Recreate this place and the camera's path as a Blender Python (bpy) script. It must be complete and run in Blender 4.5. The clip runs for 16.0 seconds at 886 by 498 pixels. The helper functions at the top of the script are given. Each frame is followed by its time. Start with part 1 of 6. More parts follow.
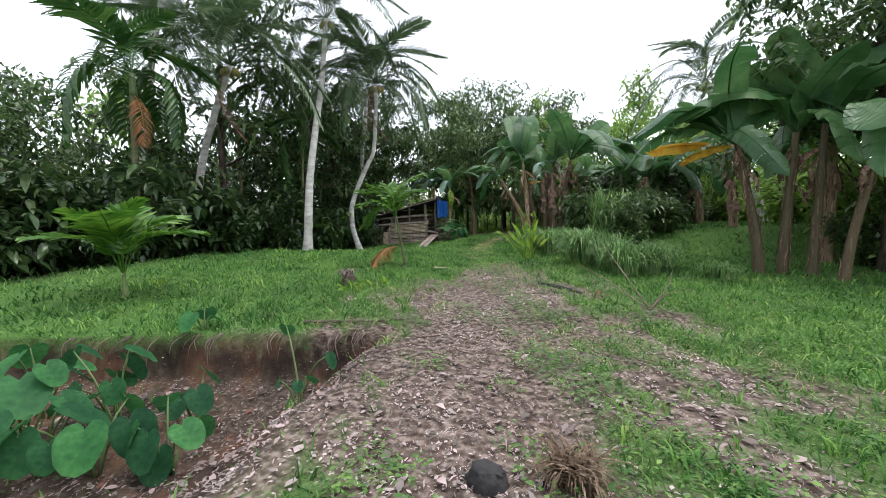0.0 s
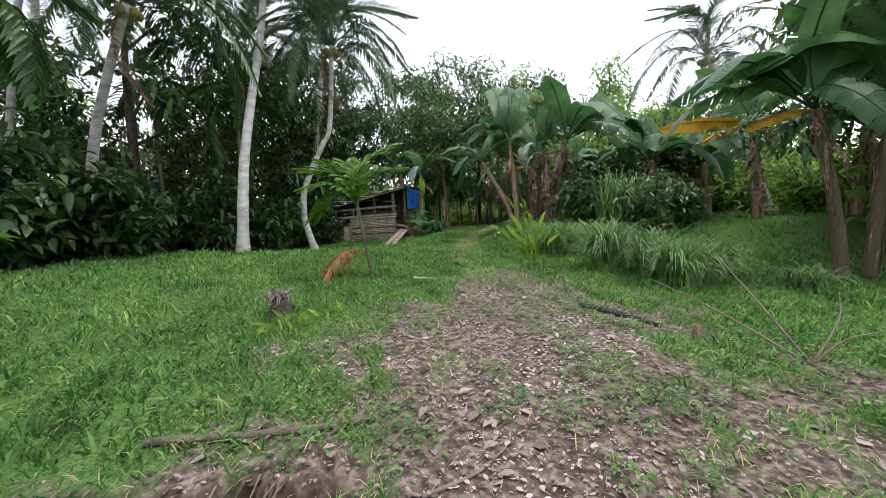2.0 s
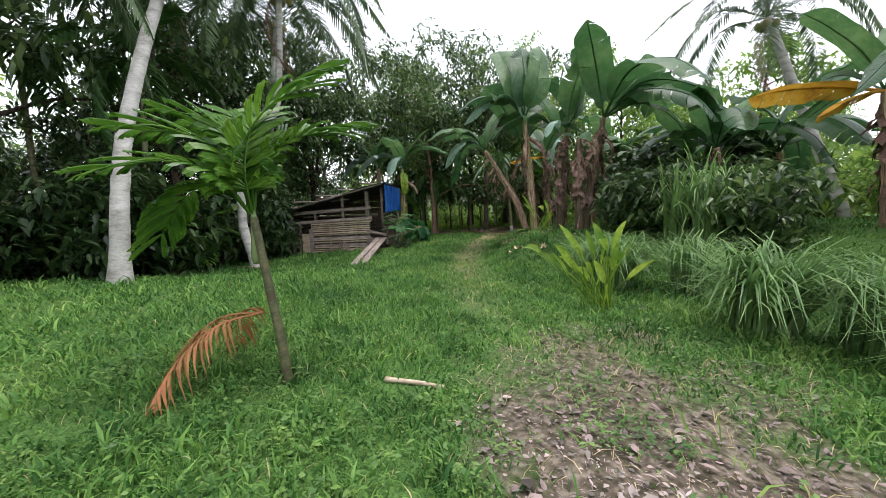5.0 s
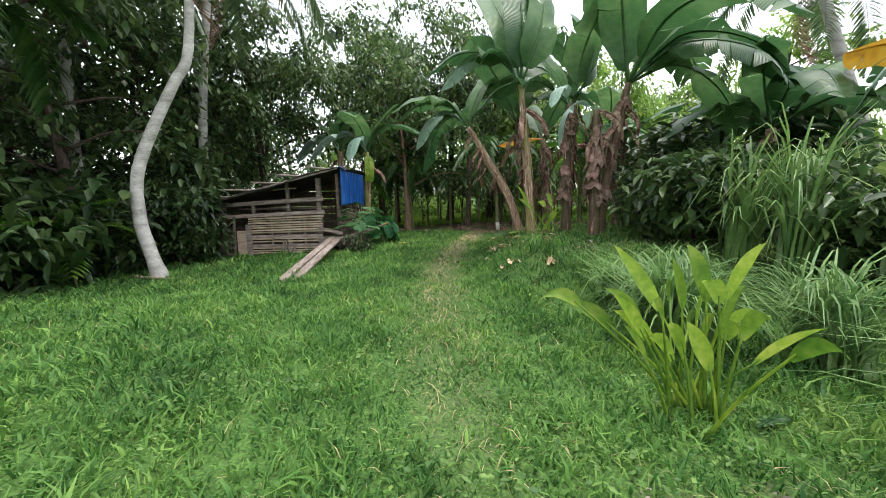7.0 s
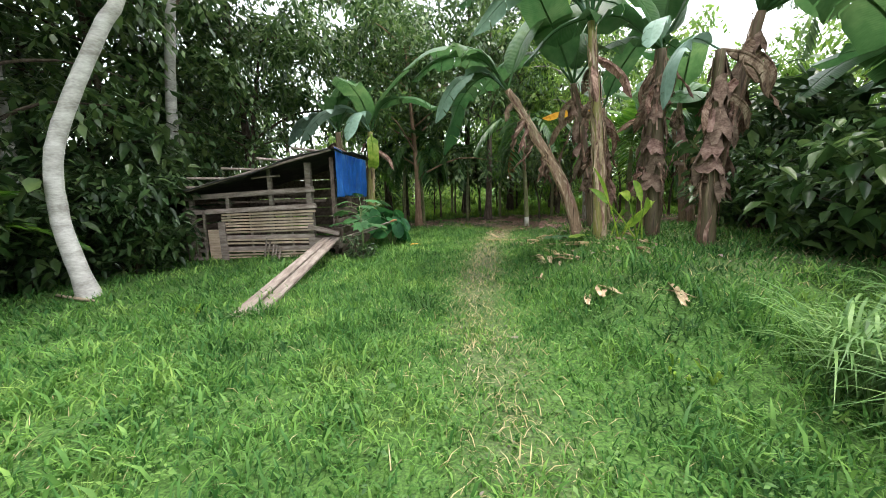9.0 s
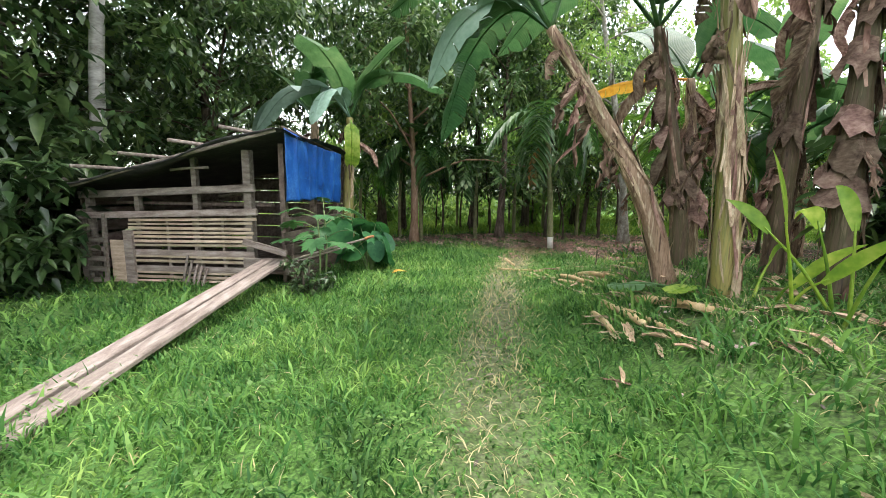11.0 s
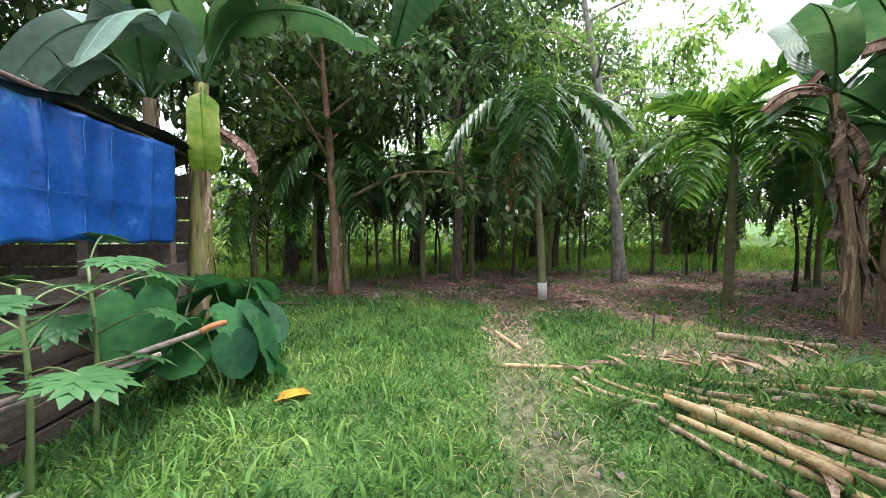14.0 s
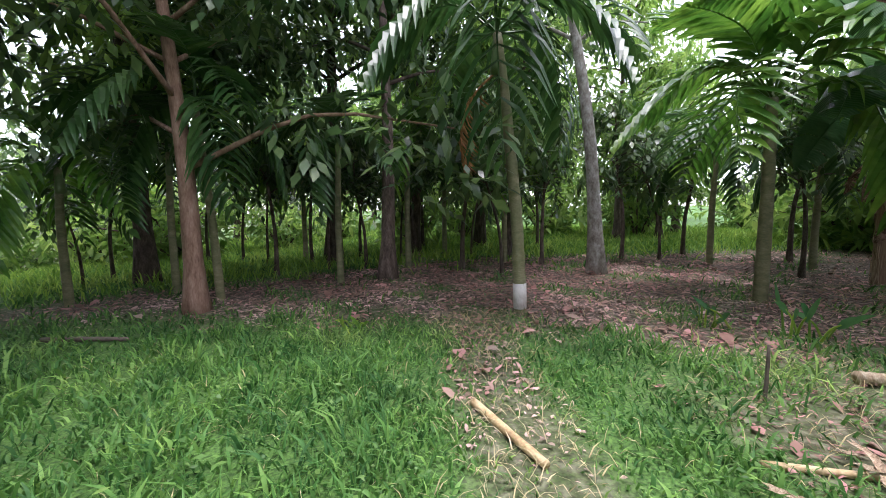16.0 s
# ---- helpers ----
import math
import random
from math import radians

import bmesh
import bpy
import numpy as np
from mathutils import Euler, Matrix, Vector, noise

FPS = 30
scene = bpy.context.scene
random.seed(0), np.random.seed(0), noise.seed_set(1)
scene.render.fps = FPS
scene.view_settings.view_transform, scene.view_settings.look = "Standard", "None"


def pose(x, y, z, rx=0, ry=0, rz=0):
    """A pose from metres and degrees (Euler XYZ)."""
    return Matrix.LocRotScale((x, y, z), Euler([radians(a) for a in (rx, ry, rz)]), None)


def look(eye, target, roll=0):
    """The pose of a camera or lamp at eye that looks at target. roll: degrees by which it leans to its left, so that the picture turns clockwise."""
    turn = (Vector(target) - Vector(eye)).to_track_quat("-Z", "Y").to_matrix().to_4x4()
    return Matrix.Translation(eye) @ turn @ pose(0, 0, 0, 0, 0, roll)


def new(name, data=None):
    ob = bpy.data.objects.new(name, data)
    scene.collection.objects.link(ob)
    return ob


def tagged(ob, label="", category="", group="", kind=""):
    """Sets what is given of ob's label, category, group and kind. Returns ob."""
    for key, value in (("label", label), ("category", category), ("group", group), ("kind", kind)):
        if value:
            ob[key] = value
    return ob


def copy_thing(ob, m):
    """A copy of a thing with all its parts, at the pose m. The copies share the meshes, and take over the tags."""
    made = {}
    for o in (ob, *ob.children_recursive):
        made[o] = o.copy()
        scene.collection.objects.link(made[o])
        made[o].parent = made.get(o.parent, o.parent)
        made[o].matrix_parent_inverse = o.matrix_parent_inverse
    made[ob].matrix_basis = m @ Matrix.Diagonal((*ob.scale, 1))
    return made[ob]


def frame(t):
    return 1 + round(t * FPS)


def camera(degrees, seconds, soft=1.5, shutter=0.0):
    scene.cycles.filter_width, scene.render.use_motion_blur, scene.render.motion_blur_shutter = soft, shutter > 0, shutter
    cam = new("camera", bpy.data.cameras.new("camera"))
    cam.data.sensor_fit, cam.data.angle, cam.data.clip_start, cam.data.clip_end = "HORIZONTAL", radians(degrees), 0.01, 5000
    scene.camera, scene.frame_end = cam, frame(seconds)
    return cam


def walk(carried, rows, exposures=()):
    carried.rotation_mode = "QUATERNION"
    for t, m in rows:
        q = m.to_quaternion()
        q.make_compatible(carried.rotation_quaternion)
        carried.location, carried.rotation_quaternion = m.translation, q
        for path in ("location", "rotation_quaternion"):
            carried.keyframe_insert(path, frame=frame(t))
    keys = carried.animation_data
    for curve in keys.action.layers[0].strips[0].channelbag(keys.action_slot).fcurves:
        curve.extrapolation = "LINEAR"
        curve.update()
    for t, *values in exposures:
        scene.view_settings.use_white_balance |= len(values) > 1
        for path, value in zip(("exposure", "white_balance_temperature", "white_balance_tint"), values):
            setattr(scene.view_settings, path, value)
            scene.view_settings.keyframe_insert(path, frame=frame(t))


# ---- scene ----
cam = camera(98.0, 16.0, soft=0.6)
PATH = [
    (0, (3.657, -7.083, 1.513), (3.057, -5.184, 1.326), -2.2),
    (0.5, (3.347, -6.374, 1.433), (2.795, -4.464, 1.214), -1.9),
    (1, (3.021, -5.715, 1.395), (2.513, -3.798, 1.139), -2.1),
    (1.5, (2.714, -5.034, 1.396), (2.251, -3.108, 1.118), -2.4),
    (2, (2.441, -4.342, 1.436), (2.019, -2.401, 1.203), -2.4),
    (2.5, (2.242, -3.677, 1.398), (1.855, -1.726, 1.192), -2.3),
    (3, (2.002, -3.047, 1.395), (1.642, -1.089, 1.203), -2.4),
    (3.2, (1.868, -2.792, 1.407), (1.522, -0.831, 1.227), -2.5),
    (5.3, (1.319, 0.162, 1.494), (0.995, 2.121, 1.255), -2.0),
    (5.5, (1.301, 0.492, 1.504), (0.99, 2.453, 1.263), -1.6),
    (6, (1.3, 1.211, 1.505), (1.028, 3.176, 1.249), -1.5),
    (6.5, (1.245, 1.897, 1.517), (0.989, 3.861, 1.241), -1.4),
    (7, (1.21, 2.512, 1.506), (0.971, 4.477, 1.222), -1.2),
    (7.5, (1.084, 3.098, 1.456), (0.865, 5.065, 1.164), -0.9),
    (8, (0.978, 3.753, 1.459), (0.743, 5.715, 1.151), -0.9),
    (8.5, (0.734, 4.304, 1.495), (0.481, 6.261, 1.167), -1.1),
    (9, (0.502, 4.913, 1.49), (0.233, 6.866, 1.155), -1.4),
    (9.2, (0.483, 5.202, 1.445), (0.197, 7.155, 1.121), -1.4),
    (11.3, (0.252, 8.094, 1.378), (-0.033, 10.057, 1.121), 1.4),
    (11.5, (0.209, 8.331, 1.387), (0.006, 10.308, 1.158), 1.8),
    (12, (0.101, 8.945, 1.353), (0.15, 10.938, 1.184), 1.8),
    (12.5, (0.039, 9.502, 1.318), (0.238, 11.488, 1.193), 1.8),
    (13, (-0.09, 10.158, 1.314), (0.085, 12.146, 1.184), 1.4),
    (13.5, (-0.201, 10.838, 1.298), (-0.159, 12.833, 1.173), 0.4),
    (14, (-0.381, 11.316, 1.365), (-0.323, 13.311, 1.234), -0.2),
    (14.5, (-0.341, 11.995, 1.268), (0.013, 13.961, 1.161), 0.4),
    (15, (-0.248, 12.566, 1.264), (0.302, 14.485, 1.144), -0.0),
    (15.5, (-0.202, 13.197, 1.235), (0.287, 15.131, 1.096), -0.4),
    (16, (-0.231, 13.801, 1.198), (0.182, 15.747, 0.994), -0.9),
]
walk(cam, [(t, look(eye, target, roll)) for t, eye, target, roll in PATH], [(0.0, 0.44, 6350, 13), (3.0, 0.4, 6450, 15), (5.5, 0.6, 6500, 15), (7.5, 0.95, 6600, 11), (9.0, 1.2, 6650, 9), (11.5, 1.53, 6550, 13), (14.0, 1.5, 6250, 18), (16.0, 1.42, 6050, 24)])

# ---- world and light: a bright overcast tropical day ----
world = bpy.data.worlds.new("overcast_sky")
scene.world = world
world.use_nodes = True
wn, wl = world.node_tree.nodes, world.node_tree.links
sky = wn.new("ShaderNodeTexSky")
sky.sky_type, sky.sun_disc = "NISHITA", False
sky.sun_elevation, sky.sun_rotation = radians(78), radians(59)
sky.air_density, sky.dust_density, sky.ozone_density = 1.0, 1.5, 1.0
grey = wn.new("ShaderNodeHueSaturation")
grey.inputs["Saturation"].default_value = 0.25
wl.new(sky.outputs["Color"], grey.inputs["Color"])
wl.new(grey.outputs["Color"], wn["Background"].inputs["Color"])
wn["Background"].inputs["Strength"].default_value = 0.33

sun = new("sun", bpy.data.lights.new("sun", "SUN"))
sun.data.energy, sun.data.angle, sun.data.color = 0.95, radians(16), (1.0, 0.96, 0.9)
sun.matrix_world = look((0, 0, 30), (-5, -3, 0))
tagged(sun, "soft overcast sun", "sun")


# ---- materials ----
def material(name, stops, rough=0.7, scale=6.0, fine=40.0, bump=0.25, through_light=0.0, vary=0.25,
             stretch=(1, 1, 1), island=False, ribs=0.0, spec=0.4, metal=0.0):
    """A surface whose colour runs over stops by two noises, with its own relief."""
    m = bpy.data.materials.new(name)
    m.use_nodes = True
    n, l = m.node_tree.nodes, m.node_tree.links
    b = n["Principled BSDF"]
    b.inputs["Roughness"].default_value = rough
    b.inputs["Specular IOR Level"].default_value = spec
    b.inputs["Metallic"].default_value = metal
    co = n.new("ShaderNodeTexCoord")
    mp = n.new("ShaderNodeMapping")
    mp.inputs["Scale"].default_value = stretch
    l.new(co.outputs["Object"], mp.inputs["Vector"])
    big, small = n.new("ShaderNodeTexNoise"), n.new("ShaderNodeTexNoise")
    big.inputs["Scale"].default_value, big.inputs["Detail"].default_value = scale, 4
    small.inputs["Scale"].default_value, small.inputs["Detail"].default_value = fine, 3
    l.new(mp.outputs["Vector"], big.inputs["Vector"])
    l.new(mp.outputs["Vector"], small.inputs["Vector"])
    mix = n.new("ShaderNodeMath")
    mix.operation = "MULTIPLY_ADD"
    mix.inputs[1].default_value, mix.inputs[2].default_value = 0.35, 0.0
    l.new(small.outputs["Fac"], mix.inputs[0])
    add = n.new("ShaderNodeMath")
    add.operation = "MULTIPLY_ADD"
    add.inputs[1].default_value = 0.65
    l.new(big.outputs["Fac"], add.inputs[0])
    l.new(mix.outputs[0], add.inputs[2])
    ramp = n.new("ShaderNodeValToRGB")
    while len(ramp.color_ramp.elements) < len(stops):
        ramp.color_ramp.elements.new(0.5)
    for k, c in enumerate(stops):
        e = ramp.color_ramp.elements[k]
        e.position, e.color = 0.33 + 0.34 * k / max(1, len(stops) - 1), (*c, 1)
    l.new(add.outputs[0], ramp.inputs["Fac"])
    hsv = n.new("ShaderNodeHueSaturation")
    if island:
        rnd = n.new("ShaderNodeNewGeometry").outputs["Random Per Island"]
    else:
        rnd = n.new("ShaderNodeObjectInfo").outputs["Random"]
    val = n.new("ShaderNodeMapRange")
    val.inputs["To Min"].default_value, val.inputs["To Max"].default_value = 1 - vary, 1 + vary
    l.new(rnd, val.inputs["Value"])
    hue = n.new("ShaderNodeMapRange")
    hue.inputs["To Min"].default_value, hue.inputs["To Max"].default_value = 0.5 + 0.03 * vary, 0.5 - 0.07 * vary
    l.new(rnd, hue.inputs["Value"])
    l.new(val.outputs["Result"], hsv.inputs["Value"])
    l.new(hue.outputs["Result"], hsv.inputs["Hue"])
    l.new(ramp.outputs["Color"], hsv.inputs["Color"])
    l.new(hsv.outputs["Color"], b.inputs["Base Color"])
    bp = n.new("ShaderNodeBump")
    bp.inputs["Strength"].default_value, bp.inputs["Distance"].default_value = bump, 0.02
    l.new(add.outputs[0], bp.inputs["Height"])
    l.new(bp.outputs["Normal"], b.inputs["Normal"])
    if ribs:
        wave = n.new("ShaderNodeTexWave")
        wave.bands_direction = "Y"
        wave.inputs["Scale"].default_value, wave.inputs["Distortion"].default_value = ribs, 0.6
        l.new(co.outputs["UV"], wave.inputs["Vector"])
        rb = n.new("ShaderNodeBump")
        rb.inputs["Strength"].default_value, rb.inputs["Distance"].default_value = 0.35, 0.01
        l.new(wave.outputs["Fac"], rb.inputs["Height"])
        l.new(bp.outputs["Normal"], rb.inputs["Normal"])
        l.new(rb.outputs["Normal"], b.inputs["Normal"])
    if through_light:
        tr = n.new("ShaderNodeBsdfTranslucent")
        l.new(hsv.outputs["Color"], tr.inputs["Color"])
        ms = n.new("ShaderNodeMixShader")
        ms.inputs["Fac"].default_value = through_light
        l.new(b.outputs[0], ms.inputs[1])
        l.new(tr.outputs[0], ms.inputs[2])
        l.new(ms.outputs[0], n["Material Output"].inputs["Surface"])
    return m


M_GRASS = material("grass_blade", [(0.034, 0.1, 0.024), (0.07, 0.2, 0.046), (0.12, 0.285, 0.062), (0.23, 0.38, 0.105)], 0.5, 0.9, 4.5, 0, 0.33, 0.5, island=True, spec=0.2)
# Yellow-green grass, paler than M_GRASS: sunlight is put into the colour.
M_MEADOW = material("meadow_grass_blade", [(0.1, 0.22, 0.03), (0.19, 0.36, 0.05), (0.32, 0.46, 0.09)], 0.55, 0.5, 4, 0, 0.35, 0.35, island=True, spec=0.2)
M_TALLGRASS = material("tall_grass", [(0.08, 0.19, 0.05), (0.14, 0.28, 0.085), (0.27, 0.4, 0.17)], 0.5, 2, 10, 0, 0.35, 0.35, island=True)
M_WEED = material("weed_leaf", [(0.045, 0.12, 0.025), (0.085, 0.2, 0.04), (0.17, 0.3, 0.07)], 0.5, 3, 12, 0, 0.3, 0.3, island=True)
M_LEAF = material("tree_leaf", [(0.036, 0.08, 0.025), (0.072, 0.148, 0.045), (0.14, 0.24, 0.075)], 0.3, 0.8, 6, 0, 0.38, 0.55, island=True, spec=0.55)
# Tree leaves again, in a light green that carries the open daylight.
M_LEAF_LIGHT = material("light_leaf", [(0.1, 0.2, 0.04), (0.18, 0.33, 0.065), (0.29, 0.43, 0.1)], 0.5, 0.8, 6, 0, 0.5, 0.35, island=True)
M_BUSH = material("bush_leaf", [(0.022, 0.05, 0.016), (0.045, 0.095, 0.03), (0.09, 0.15, 0.05)], 0.33, 1.2, 8, 0, 0.2, 0.5, island=True)
M_PALM = material("palm_leaflet", [(0.045, 0.085, 0.04), (0.08, 0.14, 0.06), (0.14, 0.2, 0.1)], 0.3, 1.5, 8, 0, 0.25, 0.3, island=True)
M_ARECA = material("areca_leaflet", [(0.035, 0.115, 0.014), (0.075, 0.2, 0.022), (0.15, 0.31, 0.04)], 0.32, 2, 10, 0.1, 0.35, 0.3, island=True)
# Areca leaflets again, darker: the shade of the trees is in the colour.
M_ARECA_SHADE = material("areca_shaded_leaflet", [(0.03, 0.085, 0.02), (0.055, 0.14, 0.03)], 0.38, 2, 10, 0.1, 0.3, 0.3, island=True)
M_BANANA = material("banana_leaf", [(0.035, 0.115, 0.035), (0.065, 0.165, 0.055), (0.12, 0.23, 0.085)], 0.33, 1.4, 9, 0.1, 0.36, 0.3, ribs=24)
M_BANANA_PALE = material("pale_banana_leaf", [(0.16, 0.27, 0.2), (0.25, 0.38, 0.3), (0.36, 0.48, 0.42)], 0.45, 1.4, 9, 0.15, 0.25, 0.15)
M_YELLOW = material("yellow_banana_leaf", [(0.34, 0.17, 0.04), (0.72, 0.38, 0.04), (0.82, 0.52, 0.08)], 0.55, 2.5, 11, 0.2, 0.3, 0.1, ribs=20)
M_DRY = material("dry_banana_leaf", [(0.05, 0.03, 0.02), (0.19, 0.125, 0.085), (0.44, 0.335, 0.235)], 0.85, 3.5, 15, 1.0, 0.1, 0.45, (3, 3, 1), spec=0.15)
M_STEM = material("banana_stem", [(0.085, 0.05, 0.03), (0.36, 0.25, 0.16), (0.22, 0.145, 0.085), (0.62, 0.5, 0.35)], 0.65, 2.2, 9, 0.9, 0, 0.2, (9, 9, 0.5))
M_STEM_GREEN = material("green_banana_stem", [(0.12, 0.08, 0.04), (0.3, 0.26, 0.08), (0.2, 0.2, 0.06), (0.42, 0.33, 0.2)], 0.55, 2.2, 9, 0.7, 0, 0.2, (8, 8, 0.5))
M_HUSK = material("fallen_banana_stem", [(0.13, 0.08, 0.045), (0.42, 0.31, 0.19), (0.68, 0.57, 0.4)], 0.7, 4, 22, 0.9, 0, 0.3, (5, 5, 1))
M_STEM_DARK = material("dark_banana_stem", [(0.045, 0.03, 0.02), (0.13, 0.09, 0.055), (0.09, 0.08, 0.035), (0.28, 0.2, 0.13)], 0.65, 2.2, 9, 0.9, 0, 0.2, (9, 9, 0.5))
M_FELLED = material("felled_straw_stem", [(0.2, 0.13, 0.06), (0.44, 0.325, 0.15), (0.6, 0.49, 0.28)], 0.6, 4, 26, 0.5, 0, 0.25, (2, 2, 2))
M_TRUNK = material("coconut_trunk", [(0.27, 0.25, 0.22), (0.48, 0.46, 0.42), (0.66, 0.64, 0.6)], 0.9, 2.2, 14, 0.7, 0, 0.12, (1, 1, 2.6), spec=0.15)
M_BARK = material("tree_bark", [(0.035, 0.027, 0.02), (0.085, 0.066, 0.05), (0.16, 0.13, 0.1)], 0.9, 5, 24, 0.8, 0, 0.25, (3, 3, 1), spec=0.15)
M_BARK_RED = material("reddish_bark", [(0.13, 0.08, 0.05), (0.24, 0.15, 0.1), (0.34, 0.24, 0.17)], 0.85, 5, 24, 0.6, 0, 0.1, (3, 3, 0.8), spec=0.15)
M_BARK_GREY = material("grey_lichen_bark", [(0.13, 0.11, 0.09), (0.26, 0.24, 0.2), (0.42, 0.41, 0.37)], 0.9, 6, 22, 0.7, 0, 0.1, (2, 2, 1.2), spec=0.15)
M_ARECA_STEM = material("areca_stem", [(0.1, 0.11, 0.05), (0.17, 0.17, 0.08), (0.26, 0.24, 0.14)], 0.7, 3, 18, 0.3, 0, 0.2, (2, 2, 4))
M_YOUNG_STEM = material("young_areca_stem", [(0.09, 0.045, 0.025), (0.06, 0.065, 0.03), (0.1, 0.11, 0.045), (0.2, 0.12, 0.06)], 0.6, 4, 18, 0.5, 0, 0.1, (2, 2, 3))
M_LIME = material("lime_wash", [(0.5, 0.46, 0.4), (0.72, 0.69, 0.63)], 0.9, 14, 60, 0.4, 0, 0.1)
M_WOOD = material("weathered_plank", [(0.12, 0.095, 0.075), (0.24, 0.2, 0.165), (0.38, 0.335, 0.285)], 0.85, 3, 30, 0.5, 0, 0.28, (1.2, 6, 6), spec=0.2)
M_WOOD_DARK = material("dark_plank", [(0.06, 0.045, 0.035), (0.13, 0.1, 0.08), (0.2, 0.165, 0.13)], 0.9, 3, 30, 0.5, 0, 0.25, (4, 1.2, 4), spec=0.15)
M_SLAT = material("bamboo_slat", [(0.26, 0.2, 0.13), (0.42, 0.34, 0.23), (0.56, 0.47, 0.34)], 0.7, 4, 26, 0.3, 0, 0.3, (0.8, 5, 5))
M_ROOF = material("old_black_roofing", [(0.015, 0.015, 0.016), (0.04, 0.038, 0.036), (0.09, 0.085, 0.08)], 0.6, 4, 20, 0.5, 0, 0.1)
M_TARP = material("blue_tarpaulin", [(0.006, 0.04, 0.18), (0.01, 0.075, 0.3), (0.014, 0.095, 0.36), (0.06, 0.2, 0.5)], 0.3, 3.0, 26, 0.35, 0.12, 0.02, spec=0.5)
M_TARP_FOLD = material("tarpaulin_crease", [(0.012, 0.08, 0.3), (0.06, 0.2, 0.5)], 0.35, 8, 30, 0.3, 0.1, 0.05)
M_COLO = material("taro_leaf", [(0.016, 0.075, 0.03), (0.028, 0.115, 0.043), (0.05, 0.17, 0.06)], 0.55, 4, 16, 0.2, 0.3, 0.35, spec=0.15)
M_PAPAYA = material("papaya_leaf", [(0.05, 0.16, 0.05), (0.09, 0.25, 0.08)], 0.45, 5, 18, 0.1, 0.3, 0.2)
M_GREENSTALK = material("green_stalk", [(0.09, 0.15, 0.05), (0.17, 0.24, 0.09)], 0.5, 6, 20, 0.1, 0, 0.2)
M_LITTER = material("fallen_leaf", [(0.12, 0.094, 0.08), (0.23, 0.192, 0.165), (0.42, 0.37, 0.33)], 0.7, 0.5, 3, 0, 0.1, 0.75, island=True, spec=0.25)
M_LITTER_RED = material("shaded_fallen_leaf", [(0.16, 0.092, 0.062), (0.33, 0.21, 0.15), (0.56, 0.44, 0.35)], 0.75, 0.5, 3, 0, 0.1, 0.65, island=True, spec=0.25)
M_STRAW = material("straw", [(0.3, 0.27, 0.12), (0.46, 0.4, 0.2), (0.56, 0.5, 0.3)], 0.7, 1, 6, 0, 0.25, 0.35, island=True, spec=0.2)
M_TWIG = material("dry_twig", [(0.11, 0.085, 0.065), (0.24, 0.19, 0.15)], 0.9, 6, 30, 0.4, 0, 0.3)
M_COLLAR = material("dry_leaf_base", [(0.06, 0.036, 0.026), (0.2, 0.135, 0.1), (0.36, 0.27, 0.2)], 0.85, 3, 14, 0.8, 0.05, 0.4, (2, 2, 4), spec=0.15)
M_CHAR = material("charred_wood", [(0.012, 0.012, 0.013), (0.05, 0.047, 0.045)], 0.85, 8, 40, 0.6, 0, 0.1)
M_DEADFROND = material("dead_areca_frond", [(0.3, 0.13, 0.05), (0.48, 0.24, 0.09)], 0.7, 4, 20, 0.2, 0.2, 0.25, island=True)
M_BRIGHT = material("young_bright_leaf", [(0.12, 0.27, 0.03), (0.22, 0.39, 0.045), (0.38, 0.5, 0.09)], 0.4, 5, 20, 0.3, 0.4, 0.35, ribs=0.0)


# ---- the lie of the land ----
def step(a, b, v):
    v = np.clip((v - a) / (b - a), 0, 1)
    return v * v * (3 - 2 * v)


def wob(x, y, s=1.0, k=0.0):
    """A smooth wobble between about -1 and 1."""
    return (np.sin(1.7 * s * x + 0.6 * s * y + k) + np.sin(-0.9 * s * x + 1.9 * s * y + 2.1 * k + 1.3)
            + np.sin(2.9 * s * x + 2.3 * s * y + 0.7 * k + 4)) / 3


def hollow(x, y):
    """How deep one is in the dug hollow beside the track, 0 to 1."""
    d1 = (x - 0.36) * 0.356 + (y + 2.88) * -0.934 + 0.07 * wob(x, y, 2.6, 1) + 0.05 * wob(x, y, 8.5, 2)
    d2 = 1.78 - x + 0.12 * wob(x, y, 2.2, 3)
    return step(0.0, 0.13, d1) * step(0.0, 1.25, d2) * step(-7.5, -5.0, x) * step(-8.0, -6.6, y)


def land(x, y):
    x, y = np.asarray(x, float), np.asarray(y, float)
    w, xc = step(4, 10, y), np.clip(x, -10, 10)
    z = (1 - w) * (-0.04 * (xc - 1.5)) + w * np.minimum(0, xc) * 0.04
    z = z - step(-8, -14, x) * 0.9
    z = z + 0.6 * step(0.7, 2.2, x) * step(7, 9.5, y) * step(15.3, 12.5, y)
    z = z - 0.05 * step(0, -1.5, y) - 0.58 * hollow(x, y)
    rough = hollow(x, y)
    z = z + rough * (0.05 * wob(x, y, 5.5, 3) + 0.03 * wob(x, y, 13, 1))
    return z + 0.018 * wob(x, y, 1.4) + 0.01 * wob(x, y, 4.3, 2)


def trail(y):
    return np.interp(y, [-8, -5, -3, 0, 3, 6, 8.5, 10.5, 12.5, 15, 17, 19], [3.6, 3.1, 2.7, 2.3, 1.5, 0.75, 0.35, 0.25, 0.3, 0.42, 0.8, 1.1])


